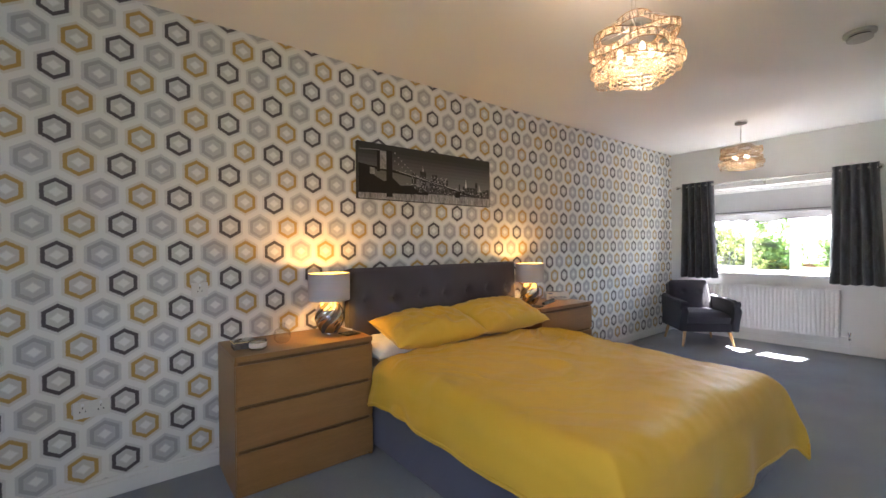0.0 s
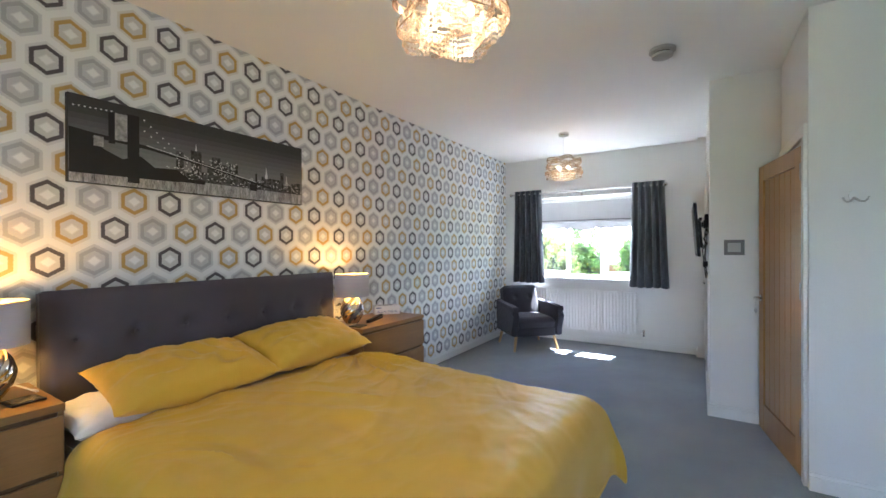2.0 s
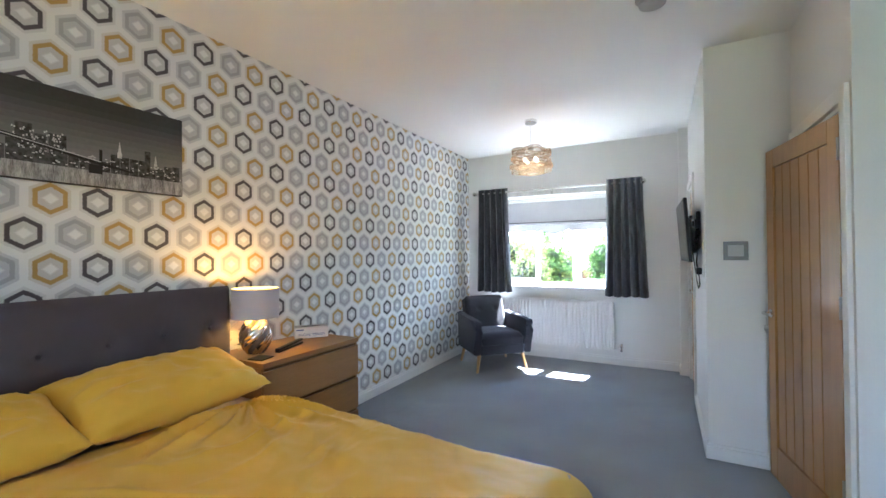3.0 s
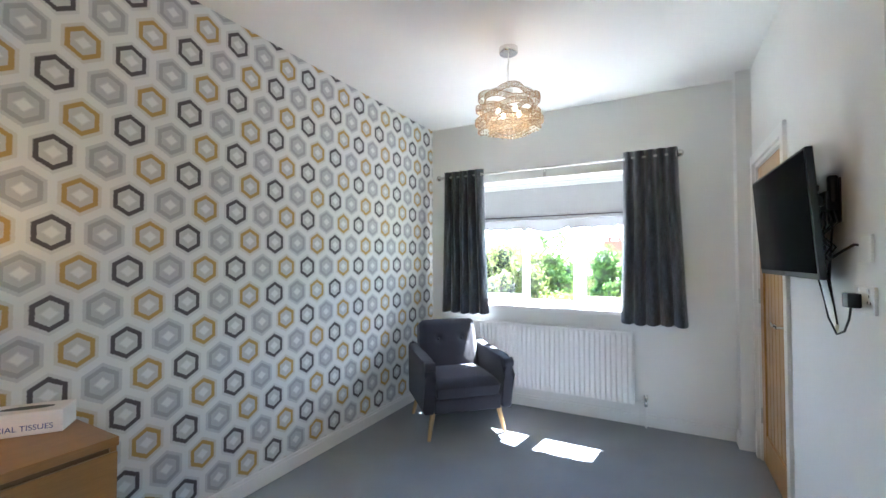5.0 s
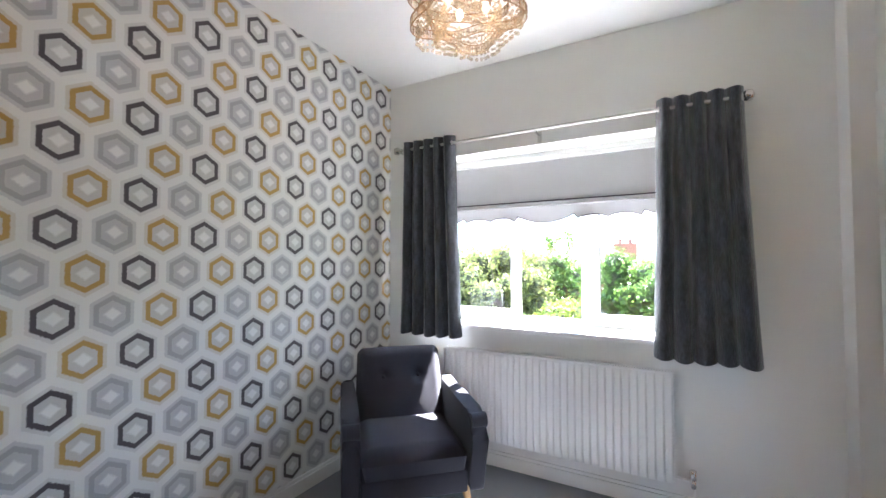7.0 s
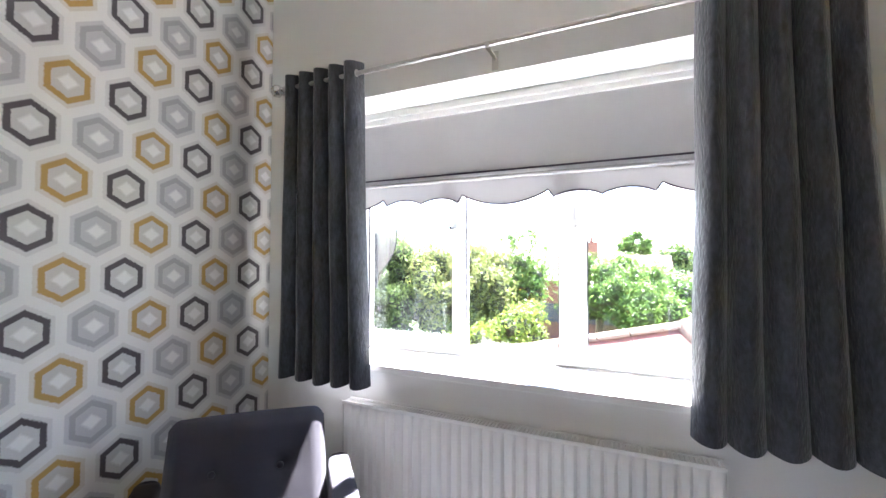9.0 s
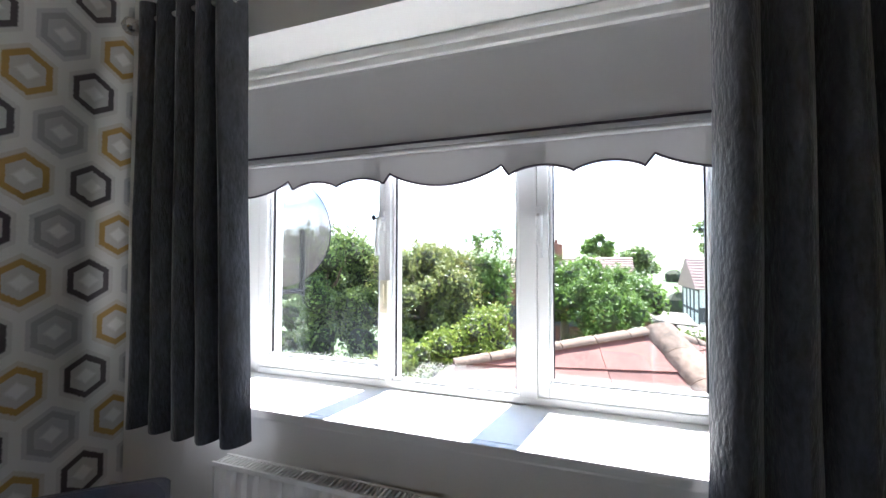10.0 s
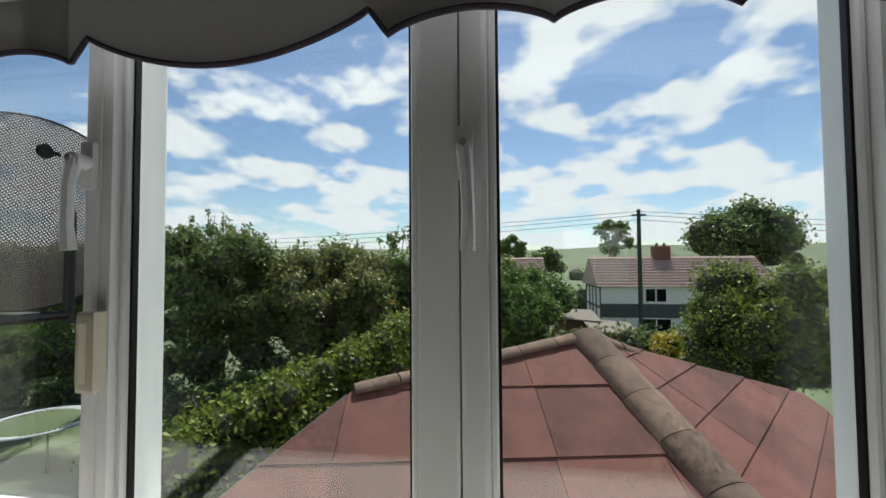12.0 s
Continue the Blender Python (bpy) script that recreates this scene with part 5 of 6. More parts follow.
rings = [0.5, 3, 6, 10, 14, 18, 24, 32, 45, 65, 100, 160, 230, 320, 420, 560, 720, 900, 1120, 1350, 1700, 2400]
bm = bmesh.new()
prev = None
for r in rings:
    row = [bm.verts.new((r * math.cos(k * math.pi / 48), r * math.sin(k * math.pi / 48), land(r * math.cos(k * math.pi / 48), r * math.sin(k * math.pi / 48)))) for k in range(96)]
    if prev is None:
        bm.faces.new(row)
    else:
        for k in range(96):
            bm.faces.new((prev[k], prev[(k + 1) % 96], row[(k + 1) % 96], row[k]))
    prev = row
FIELDS = mat("fields and lawns", (0.10, 0.13, 0.06), 0.95, vary=0.45, scale=0.012, fine=0.6, bump=0.2)
setting("ground", bm, FIELDS, "green lawn falling away to fields and hills", True)
setting("wall_outside", cube(XW - 0.2, YS - 0.2, GZ, 0.44, 0.2, -0.12), BRICK, "brick lower storey of the house")

roof = thing("extension_roof", "hipped red tiled roof of the single-storey extension", "roof")
tagged(roof, kind="structure")
A3, L3, V3, N3 = Vector((4.27, -2.33, 0.60)), Vector((3.238, -0.187, 0.268)), Vector((0.46, 1.498, -1.055)), Vector((0.46, -4.148, -1.648))
R3 = Vector((5.66, -5.00, -0.62))
Q3 = Vector((2.6, -6.4, -1.95))


def clip(poly, inside):
    """Sutherland-Hodgman against one edge a->b of a counter-clockwise polygon."""
    a, b = inside
    out = []
    side = lambda p: (b[0] - a[0]) * (p[1] - a[1]) - (b[1] - a[1]) * (p[0] - a[0])
    for i, p in enumerate(poly):
        q = poly[(i + 1) % len(poly)]
        sp, sq = side(p), side(q)
        if sp >= 0:
            out.append(p)
        if sp * sq < 0:
            t = sp / (sp - sq)
            out.append((p[0] + (q[0] - p[0]) * t, p[1] + (q[1] - p[1]) * t))
    return out


def tiled_slope(corners, material, tile_w, gauge, step=0.010, joint=None):
    o = corners[0]
    nrm = (corners[1] - o).cross(corners[2] - o).normalized()
    if nrm.z < 0:
        nrm = -nrm
    e1 = nrm.cross(Vector((0, 0, 1))).normalized()
    e1 = (e1 - nrm * e1.dot(nrm)).normalized()
    e2 = nrm.cross(e1)
    if e2.z > 0:
        e2 = -e2
        e1 = -e1 if e1.cross(e2).dot(nrm) < 0 else e1
    flat2 = [((c - o).dot(e1), (c - o).dot(e2)) for c in corners]
    area = sum(flat2[i][0] * flat2[(i + 1) % len(flat2)][1] - flat2[(i + 1) % len(flat2)][0] * flat2[i][1] for i in range(len(flat2)))
    if area < 0:
        flat2 = flat2[::-1]
    deck = polygon(bmesh.new(), [o + e1 * a + e2 * b - nrm * 0.012 for a, b in flat2], -nrm * 0.09)
    slope = part("slope", deck, MORTAR, roof)
    amin, amax = min(p[0] for p in flat2), max(p[0] for p in flat2)
    bmin, bmax = min(p[1] for p in flat2), max(p[1] for p in flat2)
    start = amin - tile_w
    if joint is not None:
        start += ((joint - o).dot(e1) - start) % tile_w
        start -= tile_w
    j, b = 0, bmin
    while b < bmax:
        a = start - tile_w * (0.02 if j % 2 else 0.0)
        while a < amax:
            g = 0.003
            poly = [(a + g, b + 0.001), (a + tile_w - g, b + 0.001), (a + tile_w - g, b + gauge), (a + g, b + gauge)]
            for i in range(len(flat2)):
                poly = clip(poly, (flat2[i], flat2[(i + 1) % len(flat2)])) if len(poly) > 2 else poly
            if len(poly) > 2:
                ar = abs(sum(poly[i][0] * poly[(i + 1) % len(poly)][1] - poly[(i + 1) % len(poly)][0] * poly[i][1] for i in range(len(poly)))) / 2
                if ar > 0.002:
                    bm = bmesh.new()
                    tip = random.uniform(-0.002, 0.002)
                    f = bm.faces.new([bm.verts.new(o + e1 * p + e2 * q + nrm * (0.004 + tip + step * (q - b) / gauge)) for p, q in poly])
                    ext = bmesh.ops.extrude_face_region(bm, geom=[f])
                    bmesh.ops.translate(bm, vec=-nrm * 0.012, verts=[v for v in ext["geom"] if isinstance(v, bmesh.types.BMVert)])
                    part("tile", bm, material, slope)
            a += tile_w
        b += gauge
        j += 1


tiled_slope([A3, L3, V3, N3], TERRACOTTA, 0.82, 0.70, 0.014, Vector((3.89, -1.664, 0.466)))
tiled_slope([A3, N3, Q3, R3], TERRACOTTA, 0.82, 0.40, 0.012)
polygon_back = polygon(bmesh.new(), [A3, R3, Vector((7.2, -3.2, -0.9)), Vector((4.6, 1.0, -0.75)), L3], Vector((0, 0, -0.08)))
part("slope", polygon_back, TERRACOTTA, roof)


def ridge_line(p, q, r=0.12, step=0.40):
    d = (q - p)
    n = max(1, round(d.length / step))
    t = d.normalized()
    side = t.cross(Vector((0, 0, 1))).normalized()
    up = side.cross(t)
    for i in range(n):
        a, b = p + d * (i / n) + t * 0.006, p + d * ((i + 1) / n) - t * 0.006
        bm = bmesh.new()
        rr = []
        for c, k in ((a, 1.0), (b, 0.94)):
            rr.append([bm.verts.new(c + (side * math.cos(w) * r * k + up * (math.sin(w) * r * 0.6 * k - 0.012))) for w in [math.pi * m / 10 for m in range(11)]])
        for m in range(10):
            bm.faces.new((rr[0][m], rr[0][m + 1], rr[1][m + 1], rr[1][m]))
        for c in rr:
            bm.faces.new(c)
        part("ridge_tile", bm, RIDGE, roof, "", True)
    bm = tube(bmesh.new(), [p - up * r * 0.75, q - up * r * 0.75], r * 0.72, 8)
    part("ridge_bed", bm, MORTAR, roof)


ridge_line(A3, L3, 0.11)
ridge_line(A3, N3, 0.20, 0.45)
ridge_line(A3, R3, 0.15)
bm = bmesh.new()
box(bm, 0.46, -6.2, GZ, 5.0, -4.2, -1.9)
box(bm, 0.46, -3.4, GZ, 3.9, -2.4, -1.3)
setting("wall_extension", bm, BRICK, "brick walls of the extension")
gut = tube(bmesh.new(), [L3 + Vector((0.0, 0.06, -0.06)), V3 + Vector((0.0, 0.06, -0.06))], 0.022, 8)
part("gutter", gut, SLATE, roof, "dark plastic gutter", True)


def crown_mesh(name, clumps, count, size, material, parent, seed, core=0.62):
    """Many small leaves over clumps (x, y, z, r), with cores inside painted dark as inner shade."""
    rng = np.random.default_rng(seed)
    c = np.array(clumps, dtype=float)
    w = np.where(c[:, 3] < 0.2, c[:, 3] ** 2.5, c[:, 3] ** 1.6)
    idx = rng.choice(len(c), size=count, p=w / w.sum())
    d = rng.normal(size=(count, 3))
    d /= np.linalg.norm(d, axis=1)[:, None]
    d[:, 2] = np.where(d[:, 2] < -0.5, -d[:, 2], d[:, 2])
    rad = c[idx, 3] * (0.62 + 0.62 * rng.random(count) ** 1.7)
    p = c[idx, :3] + d * rad[:, None]
    nrm = d + 0.8 * rng.normal(size=(count, 3))
    nrm /= np.linalg.norm(nrm, axis=1)[:, None]
    t = np.cross(nrm, rng.normal(size=(count, 3)))
    t /= np.linalg.norm(t, axis=1)[:, None]
    b = np.cross(nrm, t)
    s = size * (0.6 + 0.8 * rng.random(count))[:, None]
    vs = np.stack([p - t * s * 0.5, p + b * s * 0.28 + nrm * s * 0.06, p + t * s * 0.5, p - b * s * 0.28 + nrm * s * 0.06], axis=1).reshape(-1, 3)
    faces = [(4 * i, 4 * i + 1, 4 * i + 2, 4 * i + 3) for i in range(count)]
    verts = vs.tolist()
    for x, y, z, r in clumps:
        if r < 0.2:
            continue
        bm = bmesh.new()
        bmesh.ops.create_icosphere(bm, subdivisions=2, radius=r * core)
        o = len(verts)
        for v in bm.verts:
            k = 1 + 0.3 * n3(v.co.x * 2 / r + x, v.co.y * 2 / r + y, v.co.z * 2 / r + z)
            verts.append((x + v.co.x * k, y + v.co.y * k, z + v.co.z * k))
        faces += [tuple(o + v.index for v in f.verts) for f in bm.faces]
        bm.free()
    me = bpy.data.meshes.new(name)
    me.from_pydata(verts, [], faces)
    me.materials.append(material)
    me.materials.append(CROWN_SHADE)
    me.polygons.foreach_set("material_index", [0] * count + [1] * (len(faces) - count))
    ob = new(name, me)
    if parent:
        ob.parent = parent
    return ob


def ellipsoid(c, rx, ry, rz, n, r, seed):
    rr = random.Random(seed)
    out = []
    while len(out) < n:
        a = [rr.uniform(-1, 1) for _ in range(3)]
        q = sum(v * v for v in a)
        if 0.15 < q < 1:
            out.append((c[0] + a[0] * rx, c[1] + a[1] * ry, c[2] + a[2] * rz, r * rr.uniform(0.6, 1.25)))
    return out


def tree(name, label, category, c, rx, ry, rz, n, r, leaves, size, material, seed, core=0.62, group="", shoots=0):
    base = land(c[0], c[1])
    ob = thing(name, label, category, (0, 0, 0), 0, group)
    bm = bmesh.new()
    h = c[2] - base
    tr = max(0.06, rx * 0.07)
    tube(bm, [(c[0], c[1], base - 0.1), (c[0] + 0.05 * rx, c[1], base + h * 0.5), (c[0], c[1] + 0.04 * rx, c[2] + rz * 0.2)], [tr * 1.4, tr, tr * 0.45], 8)
    rr = random.Random(seed + 1)
    clumps = ellipsoid(c, rx - r * 0.6, ry - r * 0.6, rz - r * 0.6, n, r, seed)
    for k in clumps[: 7]:
        tube(bm, [(c[0], c[1], base + h * rr.uniform(0.5, 0.95)), ((c[0] + k[0]) / 2, (c[1] + k[1]) / 2, (base + h * 0.8 + k[2]) / 2), k[:3]], [tr * 0.5, tr * 0.32, tr * 0.12], 6)
    for k in range(shoots):
        q, w = rr.uniform(0, 6.283), math.sqrt(rr.uniform(0, 1)) * 0.85
        sx, sy, sz = c[0] + rx * w * math.cos(q), c[1] + ry * w * math.sin(q), c[2] + rz * math.sqrt(1 - w * w) * 0.8
        tall, lean = rr.uniform(0.2, 0.6), rr.uniform(-0.9, 0.9)
        tube(bm, [(sx, sy, sz - 0.3), (sx + lean * 0.3, sy + lean * 0.3, sz + tall)], [0.016, 0.005], 5)
        m = int(tall / 0.11) + 2
        for i in range(m):
            f = i / m
            clumps.append((sx + lean * 0.3 * f, sy + lean * 0.3 * f, sz + tall * f, 0.14 * (1 - 0.5 * f)))
    part("trunk", bm, BARK, ob, "", True)
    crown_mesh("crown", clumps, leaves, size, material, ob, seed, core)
    return ob


tree("tree", "dark leafy garden tree with upright shoots", "tree", (9.31, 5.75, 0.60), 1.9, 1.6, 2.05, 60, 0.45, 26000, 0.10, LEAF_DARK, 21, shoots=34)
tree("tree", "broad olive-green garden tree behind the hedge", "tree", (11.17, 3.43, 0.24), 2.9, 2.0, 1.75, 80, 0.5, 30000, 0.10, LEAF_RUST, 22, shoots=40)
tree("tree", "tall leafy shrub beside the broad tree", "tree", (12.44, 1.69, 0.77), 1.0, 1.0, 1.75, 14, 0.5, 6000, 0.12, LEAF_MID, 23, shoots=14)
tree("bush", "round green bush behind the tiled roof", "bush", (15.11, -2.10, -0.45), 2.3, 1.35, 1.70, 44, 0.45, 14000, 0.12, LEAF_MID, 24)
tree("tree", "leafy garden tree at the lawn's edge", "tree", (10.59, 10.70, 0.54), 2.2, 2.0, 1.9, 34, 0.6, 12000, 0.13, LEAF_MID, 32)
tree("tree", "leafy garden tree at the lawn's edge", "tree", (10.79, 16.17, 0.47), 2.4, 2.0, 2.0, 34, 0.6, 12000, 0.14, LEAF_MID, 33)
tree("tree", "spreading tree in front of the bungalow", "tree", (21.50, -3.10, -0.35), 2.6, 2.0, 1.4, 26, 0.7, 6000, 0.2, LEAF_MID, 34)
tree("tree", "spreading tree in front of the bungalow", "tree", (18.81, -0.41, 0.19), 2.6, 2.2, 1.7, 26, 0.7, 6000, 0.2, LEAF_MID, 35)
tree("tree", "large spreading bright green garden tree", "tree", (11.86, -8.05, -0.42), 2.0, 1.9, 1.85, 120, 0.5, 26000, 0.10, LEAF_BRIGHT, 25)
tree("tree", "broad dark tree beyond the neighbouring house", "tree", (54.56, -30.06, 4.25), 7.0, 5.5, 4.4, 90, 1.8, 11000, 0.5, LEAF_DARK, 26)
tree("tree", "thin round-headed tree beside the house roof", "tree", (57.52, -16.01, 4.54), 3.0, 2.8, 2.6, 14, 0.95, 1800, 0.5, LEAF_DARK, 27, 0.4)
tree("tree", "small round tree on the skyline", "tree", (52.45, -2.27, 3.30), 2.4, 2.2, 1.8, 12, 0.9, 1800, 0.45, LEAF_MID, 28)
tree("tree", "dark round tree beside the pinkish roof", "tree", (46.97, -6.25, 0.92), 2.0, 2.0, 1.9, 12, 0.9, 1800, 0.42, LEAF_DARK, 29)
tree("bush", "golden-leaved shrub beyond the roof", "bush", (12.59, -6.16, -1.19), 0.55, 0.5, 0.42, 8, 0.3, 1500, 0.09, LEAF_GOLD, 30)
tree("bush", "low green shrub beyond the roof", "bush", (12.82, -7.67, -1.66), 0.7, 0.6, 0.6, 8, 0.35, 1500, 0.10, LEAF_BRIGHT, 31)


def hedge(label, a, b, n, r, leaves, size, material, seed, depth):
    rr = random.Random(seed)
    cl = []
    for i in range(n):
        t = (i + rr.uniform(-0.3, 0.3)) / (n - 1)
        t = min(1, max(0, t))
        for k in range(depth):
            cl.append((a[0] + (b[0] - a[0]) * t + rr.uniform(-r, r) * 0.6, a[1] + (b[1] - a[1]) * t + rr.uniform(-r, r) * 0.6, a[2] + (b[2] - a[2]) * t - k * r * 1.3 + rr.uniform(-0.3, 0.3) * r - r * 0.6, r * rr.uniform(0.8, 1.15)))
    low = min(c[2] - c[3] for c in cl)
    ob = thing("hedge", label, "hedge")
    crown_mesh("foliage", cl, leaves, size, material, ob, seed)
    bm = bmesh.new()
    for i in range(6):
        t = i / 5
        x, y, z = [a[j] + (b[j] - a[j]) * t for j in range(3)]
        tube(bm, [(x, y, GZ - 0.1), (x + 0.05, y, (GZ + z) / 2), (x, y + 0.05, z - r)], [0.06, 0.045, 0.02], 6)
    part("stems", bm, BARK, ob)


hedge("sunlit glossy green hedge along the garden", (3.60, 1.97, -0.46), (8.78, 0.47, 0.19), 26, 0.34, 24000, 0.085, LEAF_BRIGHT, 41, 4)
hedge("trimmed green hedge across the lawn", (8.96, 18.29, -0.83), (11.13, 10.48, -0.62), 16, 0.6, 11000, 0.13, LEAF_MID, 42, 3)
hedge("dark tree line at the garden end", (12.86, 39.65, 1.29), (16.82, 13.03, 1.03), 22, 1.25, 15000, 0.24, LEAF_DARK, 43, 4)
hedge("dark shrubs at the foot of the trees", (8.32, 6.24, -0.52), (11.03, 0.96, -0.90), 12, 0.6, 7000, 0.12, LEAF_DARK, 44, 3)
hedge("dark shrubs under the garden trees", (6.96, 5.89, -1.26), (9.48, 2.56, -1.20), 14, 0.6, 9000, 0.11, LEAF_DARK, 46, 3)
hedge("green garden boundary hedge", (16.84, -0.76, -1.51), (19.04, -15.56, -1.75), 18, 0.7, 8000, 0.16, LEAF_DARK, 45, 2)

# trampoline on the lawn
tp = thing("trampoline", "round garden trampoline with a white sprung rim", "trampoline", (7.04, 8.05, -2.60))
part("rim", tube(bmesh.new(), [(0.92 * math.cos(k * math.pi / 24), 0.92 * math.sin(k * math.pi / 24), 0.75) for k in range(48)], 0.022, 6, True), UPVC, tp)
part("mat", lathe(bmesh.new(), [(0.0, 0.74), (0.76, 0.74), (0.76, 0.75), (0.0, 0.75)], n=40, cap=False), FIELDS, tp)
bm = bmesh.new()
for k in range(60):
    a = k * math.pi / 30
    tube(bm, [(0.76 * math.cos(a), 0.76 * math.sin(a), 0.745), (0.91 * math.cos(a), 0.91 * math.sin(a), 0.75)], 0.012, 4)
part("springs", bm, UPVC, tp)
for k in range(6):
    a = k * math.pi / 3
    part("leg", tube(bmesh.new(), [(0.92 * math.cos(a), 0.92 * math.sin(a), 0.0), (0.92 * math.cos(a), 0.92 * math.sin(a), 0.74)], 0.025, 6), STEEL, tp)

# satellite dish on the outside wall
dish = thing("satellite_dish", "dark perforated satellite dish on a wall bracket", "satellite dish", (1.0, 0.22, 1.56), 52)
bm = bmesh.new()
sheet(bm, lambda u, v: Vector((0.07 * v * v - 0.07, 0.335 * v * math.cos(u * 6.2832), 0.355 * v * math.sin(u * 6.2832))), 56, 14)
bmesh.ops.remove_doubles(bm, verts=bm.verts[:], dist=0.0005)
part("reflector", bm, DISHMESH, dish, "", True)
part("rim", tube(bmesh.new(), [(0.0, 0.335 * math.cos(k * math.pi / 28), 0.355 * math.sin(k * math.pi / 28)) for k in range(56)], 0.004, 6, True), BLACK, dish)
part("mast", tube(bmesh.new(), [(-0.10, -0.13, 0.0), (-0.11, -0.13, -0.40)], 0.017, 10), BLACK, dish, "dark steel mast", True)
part("feed_arm", tube(bmesh.new(), [(-0.09, -0.13, -0.36), (0.0, -0.12, -0.38), (0.06, 0.05, -0.36), (0.08, 0.10, -0.33)], 0.006, 8), STEEL, dish, "bent steel feed arm", True)
part("receiver", tube(bmesh.new(), [(0.08, 0.10, -0.34), (0.07, 0.10, -0.29)], [0.022, 0.018], 12), STEEL, dish, "grey receiver head", True)
part("wall_arm", tube(bmesh.new(), [(-0.11, -0.13, -0.37), (-0.33, 0.28, -0.37)], 0.017, 8), BLACK, dish, "", True)


def house(label, x0, x1, y0, y1, eave, ridge_z, wall_mat, roof_mat, chimney, wins):
    ob = thing("house", label, "house")
    base = land(x0, (y0 + y1) / 2) - 1.5
    part("wall", cube(x0, y0, base, x1, y1, eave), wall_mat, ob)
    part("cladding_band", cube(x0 - 0.12, y0 - 0.02, eave - 3.0, x0 - 0.01, y1 + 0.02, eave - 1.75), SLATE, ob, "dark clad band")
    xm, o = (x0 + x1) / 2, 0.4
    bm = bmesh.new()
    P = [(x0 - o, y0 - o, eave - 0.15), (x1 + o, y0 - o, eave - 0.15), (xm, y0 - o, ridge_z), (x0 - o, y1 + o, eave - 0.15), (x1 + o, y1 + o, eave - 0.15), (xm, y1 + o, ridge_z)]
    v = [bm.verts.new(p) for p in P]
    for f in ((0, 1, 2), (3, 5, 4), (0, 2, 5, 3), (1, 4, 5, 2), (0, 3, 4, 1)):
        bm.faces.new([v[i] for i in f])
    rf = part("roof", bm, roof_mat, ob)
    rows = 11
    for i in range(rows):
        t = i / rows
        a = Vector((x0 - o + (xm - x0 + o) * t, 0, eave - 0.15 + (ridge_z - eave + 0.15) * t))
        part("tile_course", tube(bmesh.new(), [(a.x - 0.02, y0 - o, a.z + 0.03), (a.x - 0.02, y1 + o, a.z + 0.03)], 0.05, 5), roof_mat, rf)
    for cy in chimney:
        ch = part("chimney", cube(xm - 0.5, cy - 0.8, ridge_z - 0.8, xm + 0.3, cy + 0.8, ridge_z + 1.0, 0.03), BRICK, rf, "brick chimney stack")
        for k in (-0.35, 0.35):
            part("chimney_pot", lathe(bmesh.new(), [(0.14, ridge_z + 1.0), (0.11, ridge_z + 1.35)], (xm - 0.1, cy + k, 0), 10), BRICK, ch)
    for wy, wz, ww, wh in wins:
        w = part("window", cube(x0 - 0.06, wy - ww / 2, wz, x0 - 0.005, wy + ww / 2, wz + wh), UPVC, ob)
        for k in range(2):
            a = wy - ww / 2 + 0.08 + k * (ww / 2 - 0.02)
            part("pane", cube(x0 - 0.075, a, wz + 0.08, x0 - 0.055, a + ww / 2 - 0.14, wz + wh - 0.08), SCREEN, w, "dark glass")
    return ob


hs = house("white rendered semi-detached house with pinkish tiled roof", 40.0, 47.0, -25.0, -10.4, -0.75, 1.9, RENDER, FARROOF, [-16.9], [(-15.2, -2.35, 1.9, 1.3), (-20.5, -2.35, 1.9, 1.3), (-15.2, -5.3, 2.6, 1.5)])
for xx in (40.2, 42.0, 43.5, 45.0, 46.8):
    part("timber", cube(xx - 0.12, -10.41, -6.0, xx + 0.12, -10.33, -0.9), SLATE, hs, "dark half-timber post")
for zz in (-1.0, -2.9):
    part("timber", cube(40.0, -10.42, zz - 0.12, 47.0, -10.34, zz + 0.12), SLATE, hs, "dark half-timber beam")
house("pinkish-roofed bungalow beyond the trees", 27.5, 34.0, -3.9, 4.0, 0.15, 1.75, BRICK, FARROOF, [1.2], [(-2.0, -1.6, 1.6, 1.1)])


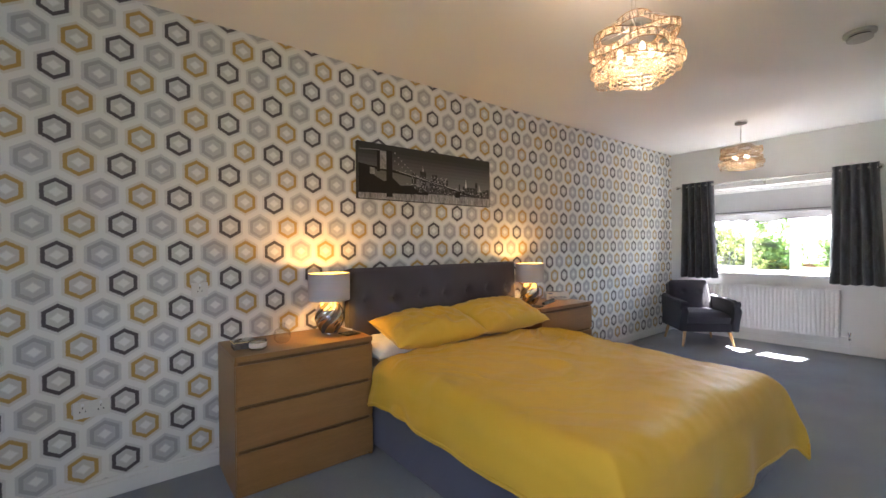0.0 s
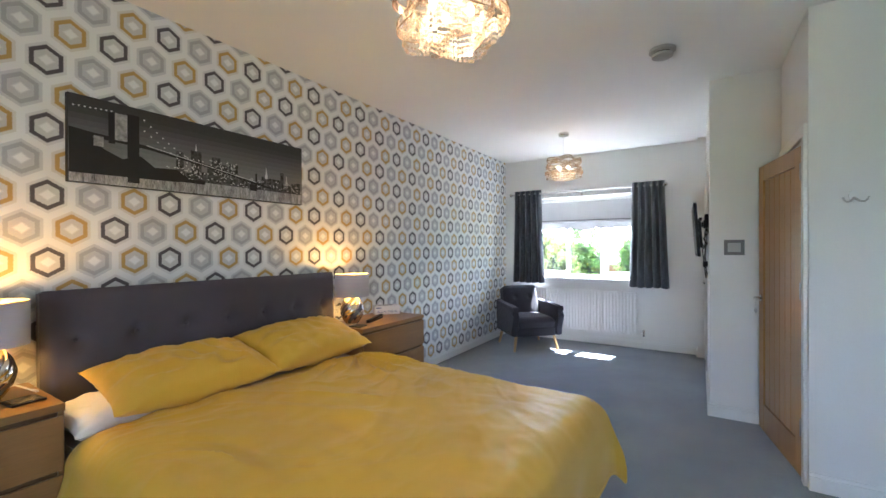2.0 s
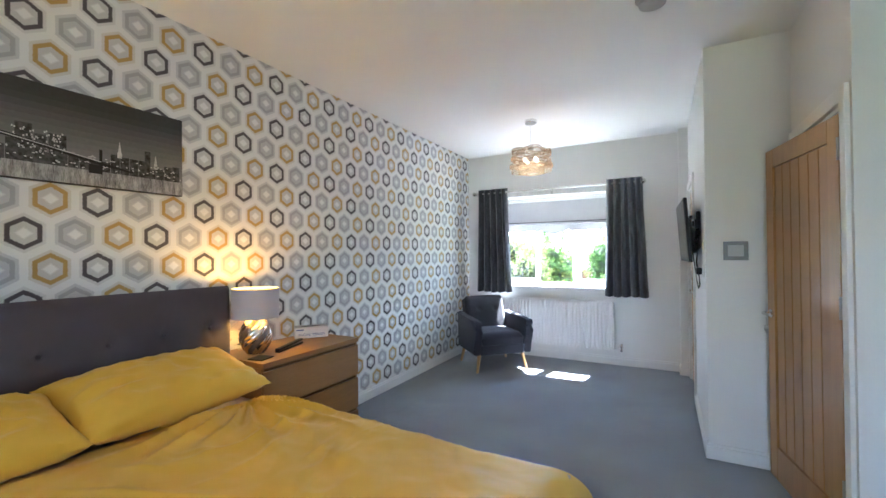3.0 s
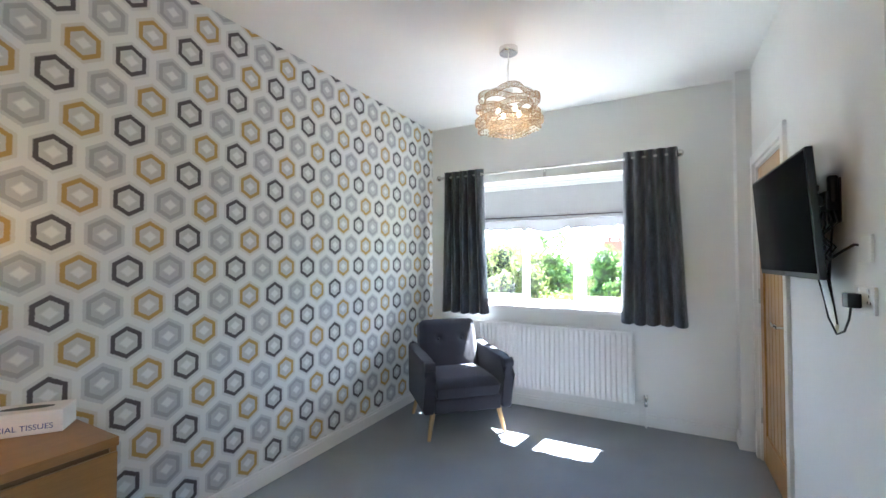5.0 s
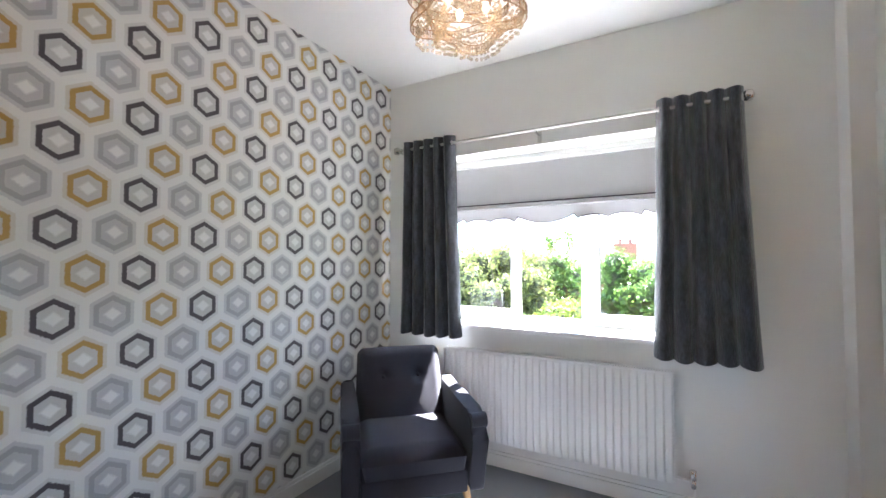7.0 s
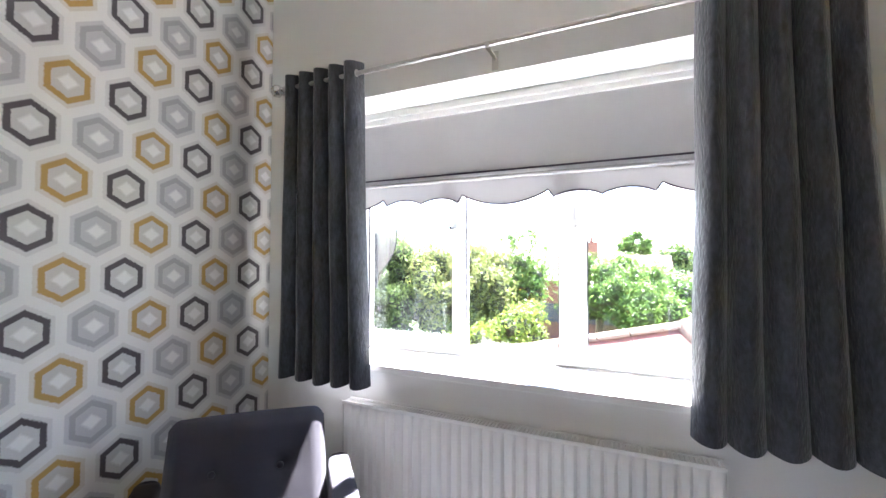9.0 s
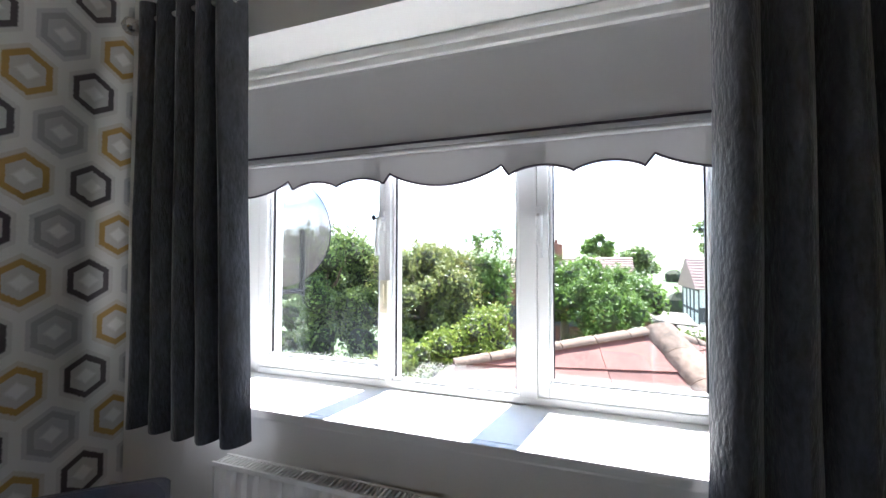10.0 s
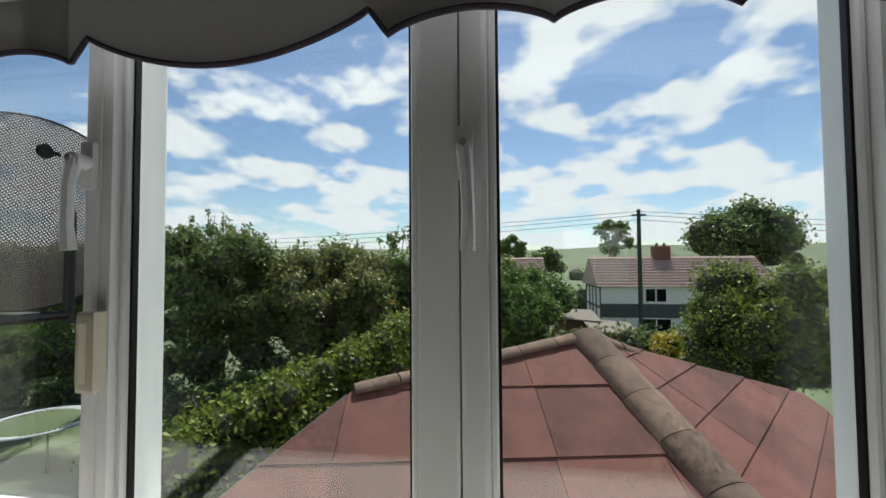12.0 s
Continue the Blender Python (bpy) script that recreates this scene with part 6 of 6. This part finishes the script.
def shed(label, c, w, d, h, roof_mat):
    ob = thing("shed", label, "shed")
    base = land(c[0], c[1])
    part("wall", cube(c[0], c[1] - w / 2, base, c[0] + d, c[1] + w / 2, c[2]), BRICK, ob)
    part("roof", polygon(bmesh.new(), [(c[0] - 0.2, c[1] - w / 2 - 0.2, c[2] - 0.1), (c[0] - 0.2, c[1] + w / 2 + 0.2, c[2] + 0.05), (c[0] + d + 0.2, c[1] + w / 2 + 0.2, c[2] + h), (c[0] + d + 0.2, c[1] - w / 2 - 0.2, c[2] + h - 0.15)], Vector((0, 0, 0.06))), roof_mat, ob)


shed("low garden shed with pale sheet roof", (21.54, -5.15, -1.55), 1.9, 2.0, 0.35, MORTAR)
shed("low garden shed with mossy felt roof", (19.73, -6.56, -1.90), 1.9, 2.0, 0.3, MORTAR)

pole = thing("utility_pole", "dark wooden utility pole carrying wires", "utility pole")
px, py, pz = 22.75, -8.57, 4.15
part("post", tube(bmesh.new(), [(px, py, land(px, py) - 0.2), (px, py, pz)], [0.13, 0.10], 10), POLE_WOOD, pole, "", True)
part("crossbar", cube(px - 0.05, py - 0.35, pz - 0.35, px + 0.05, py + 0.35, pz - 0.25), POLE_WOOD, pole)
for k, (dz, z1) in enumerate(((-0.1, 5.6), (-0.3, 5.1), (-0.55, 4.6))):
    for yy, tag in ((60, 0), (-60, 1)):
        pts = [(px + 12 * t * (1 if tag == 0 else 0.4), py + (yy - py) * t, pz + dz + (z1 - pz - dz) * t - 1.6 * math.sin(math.pi * t)) for t in [i / 14 for i in range(15)]]
        part("wire", tube(bmesh.new(), pts, 0.012, 4), BLACK, pole, "thin overhead wire")
rr = random.Random(9)
bm = bmesh.new()
for i in range(60):
    a = rr.uniform(-0.75, 0.9)
    d = rr.uniform(260, 520)
    x, y = d * math.cos(a), d * math.sin(a)
    z = land(x, y)
    s = rr.uniform(3, 6)
    box(bm, x, y, z - 1, x + s, y + s * 1.6, z + rr.uniform(4, 6))
lone("far_houses", bm, RENDER, "pale houses scattered in the valley", "houses", kind="stuff")
cl = []
for i in range(150):
    a = rr.uniform(-0.9, 1.2)
    d = rr.uniform(90, 600)
    x, y = d * math.cos(a), d * math.sin(a)
    r = rr.uniform(3.5, 7) * (0.8 + d / 500)
    cl.append((x, y, land(x, y) + r * 0.5, r))
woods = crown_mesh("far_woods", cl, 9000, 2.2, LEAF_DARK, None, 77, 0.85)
tagged(woods, "dark trees scattered over the valley", "woods", "", "stuff")
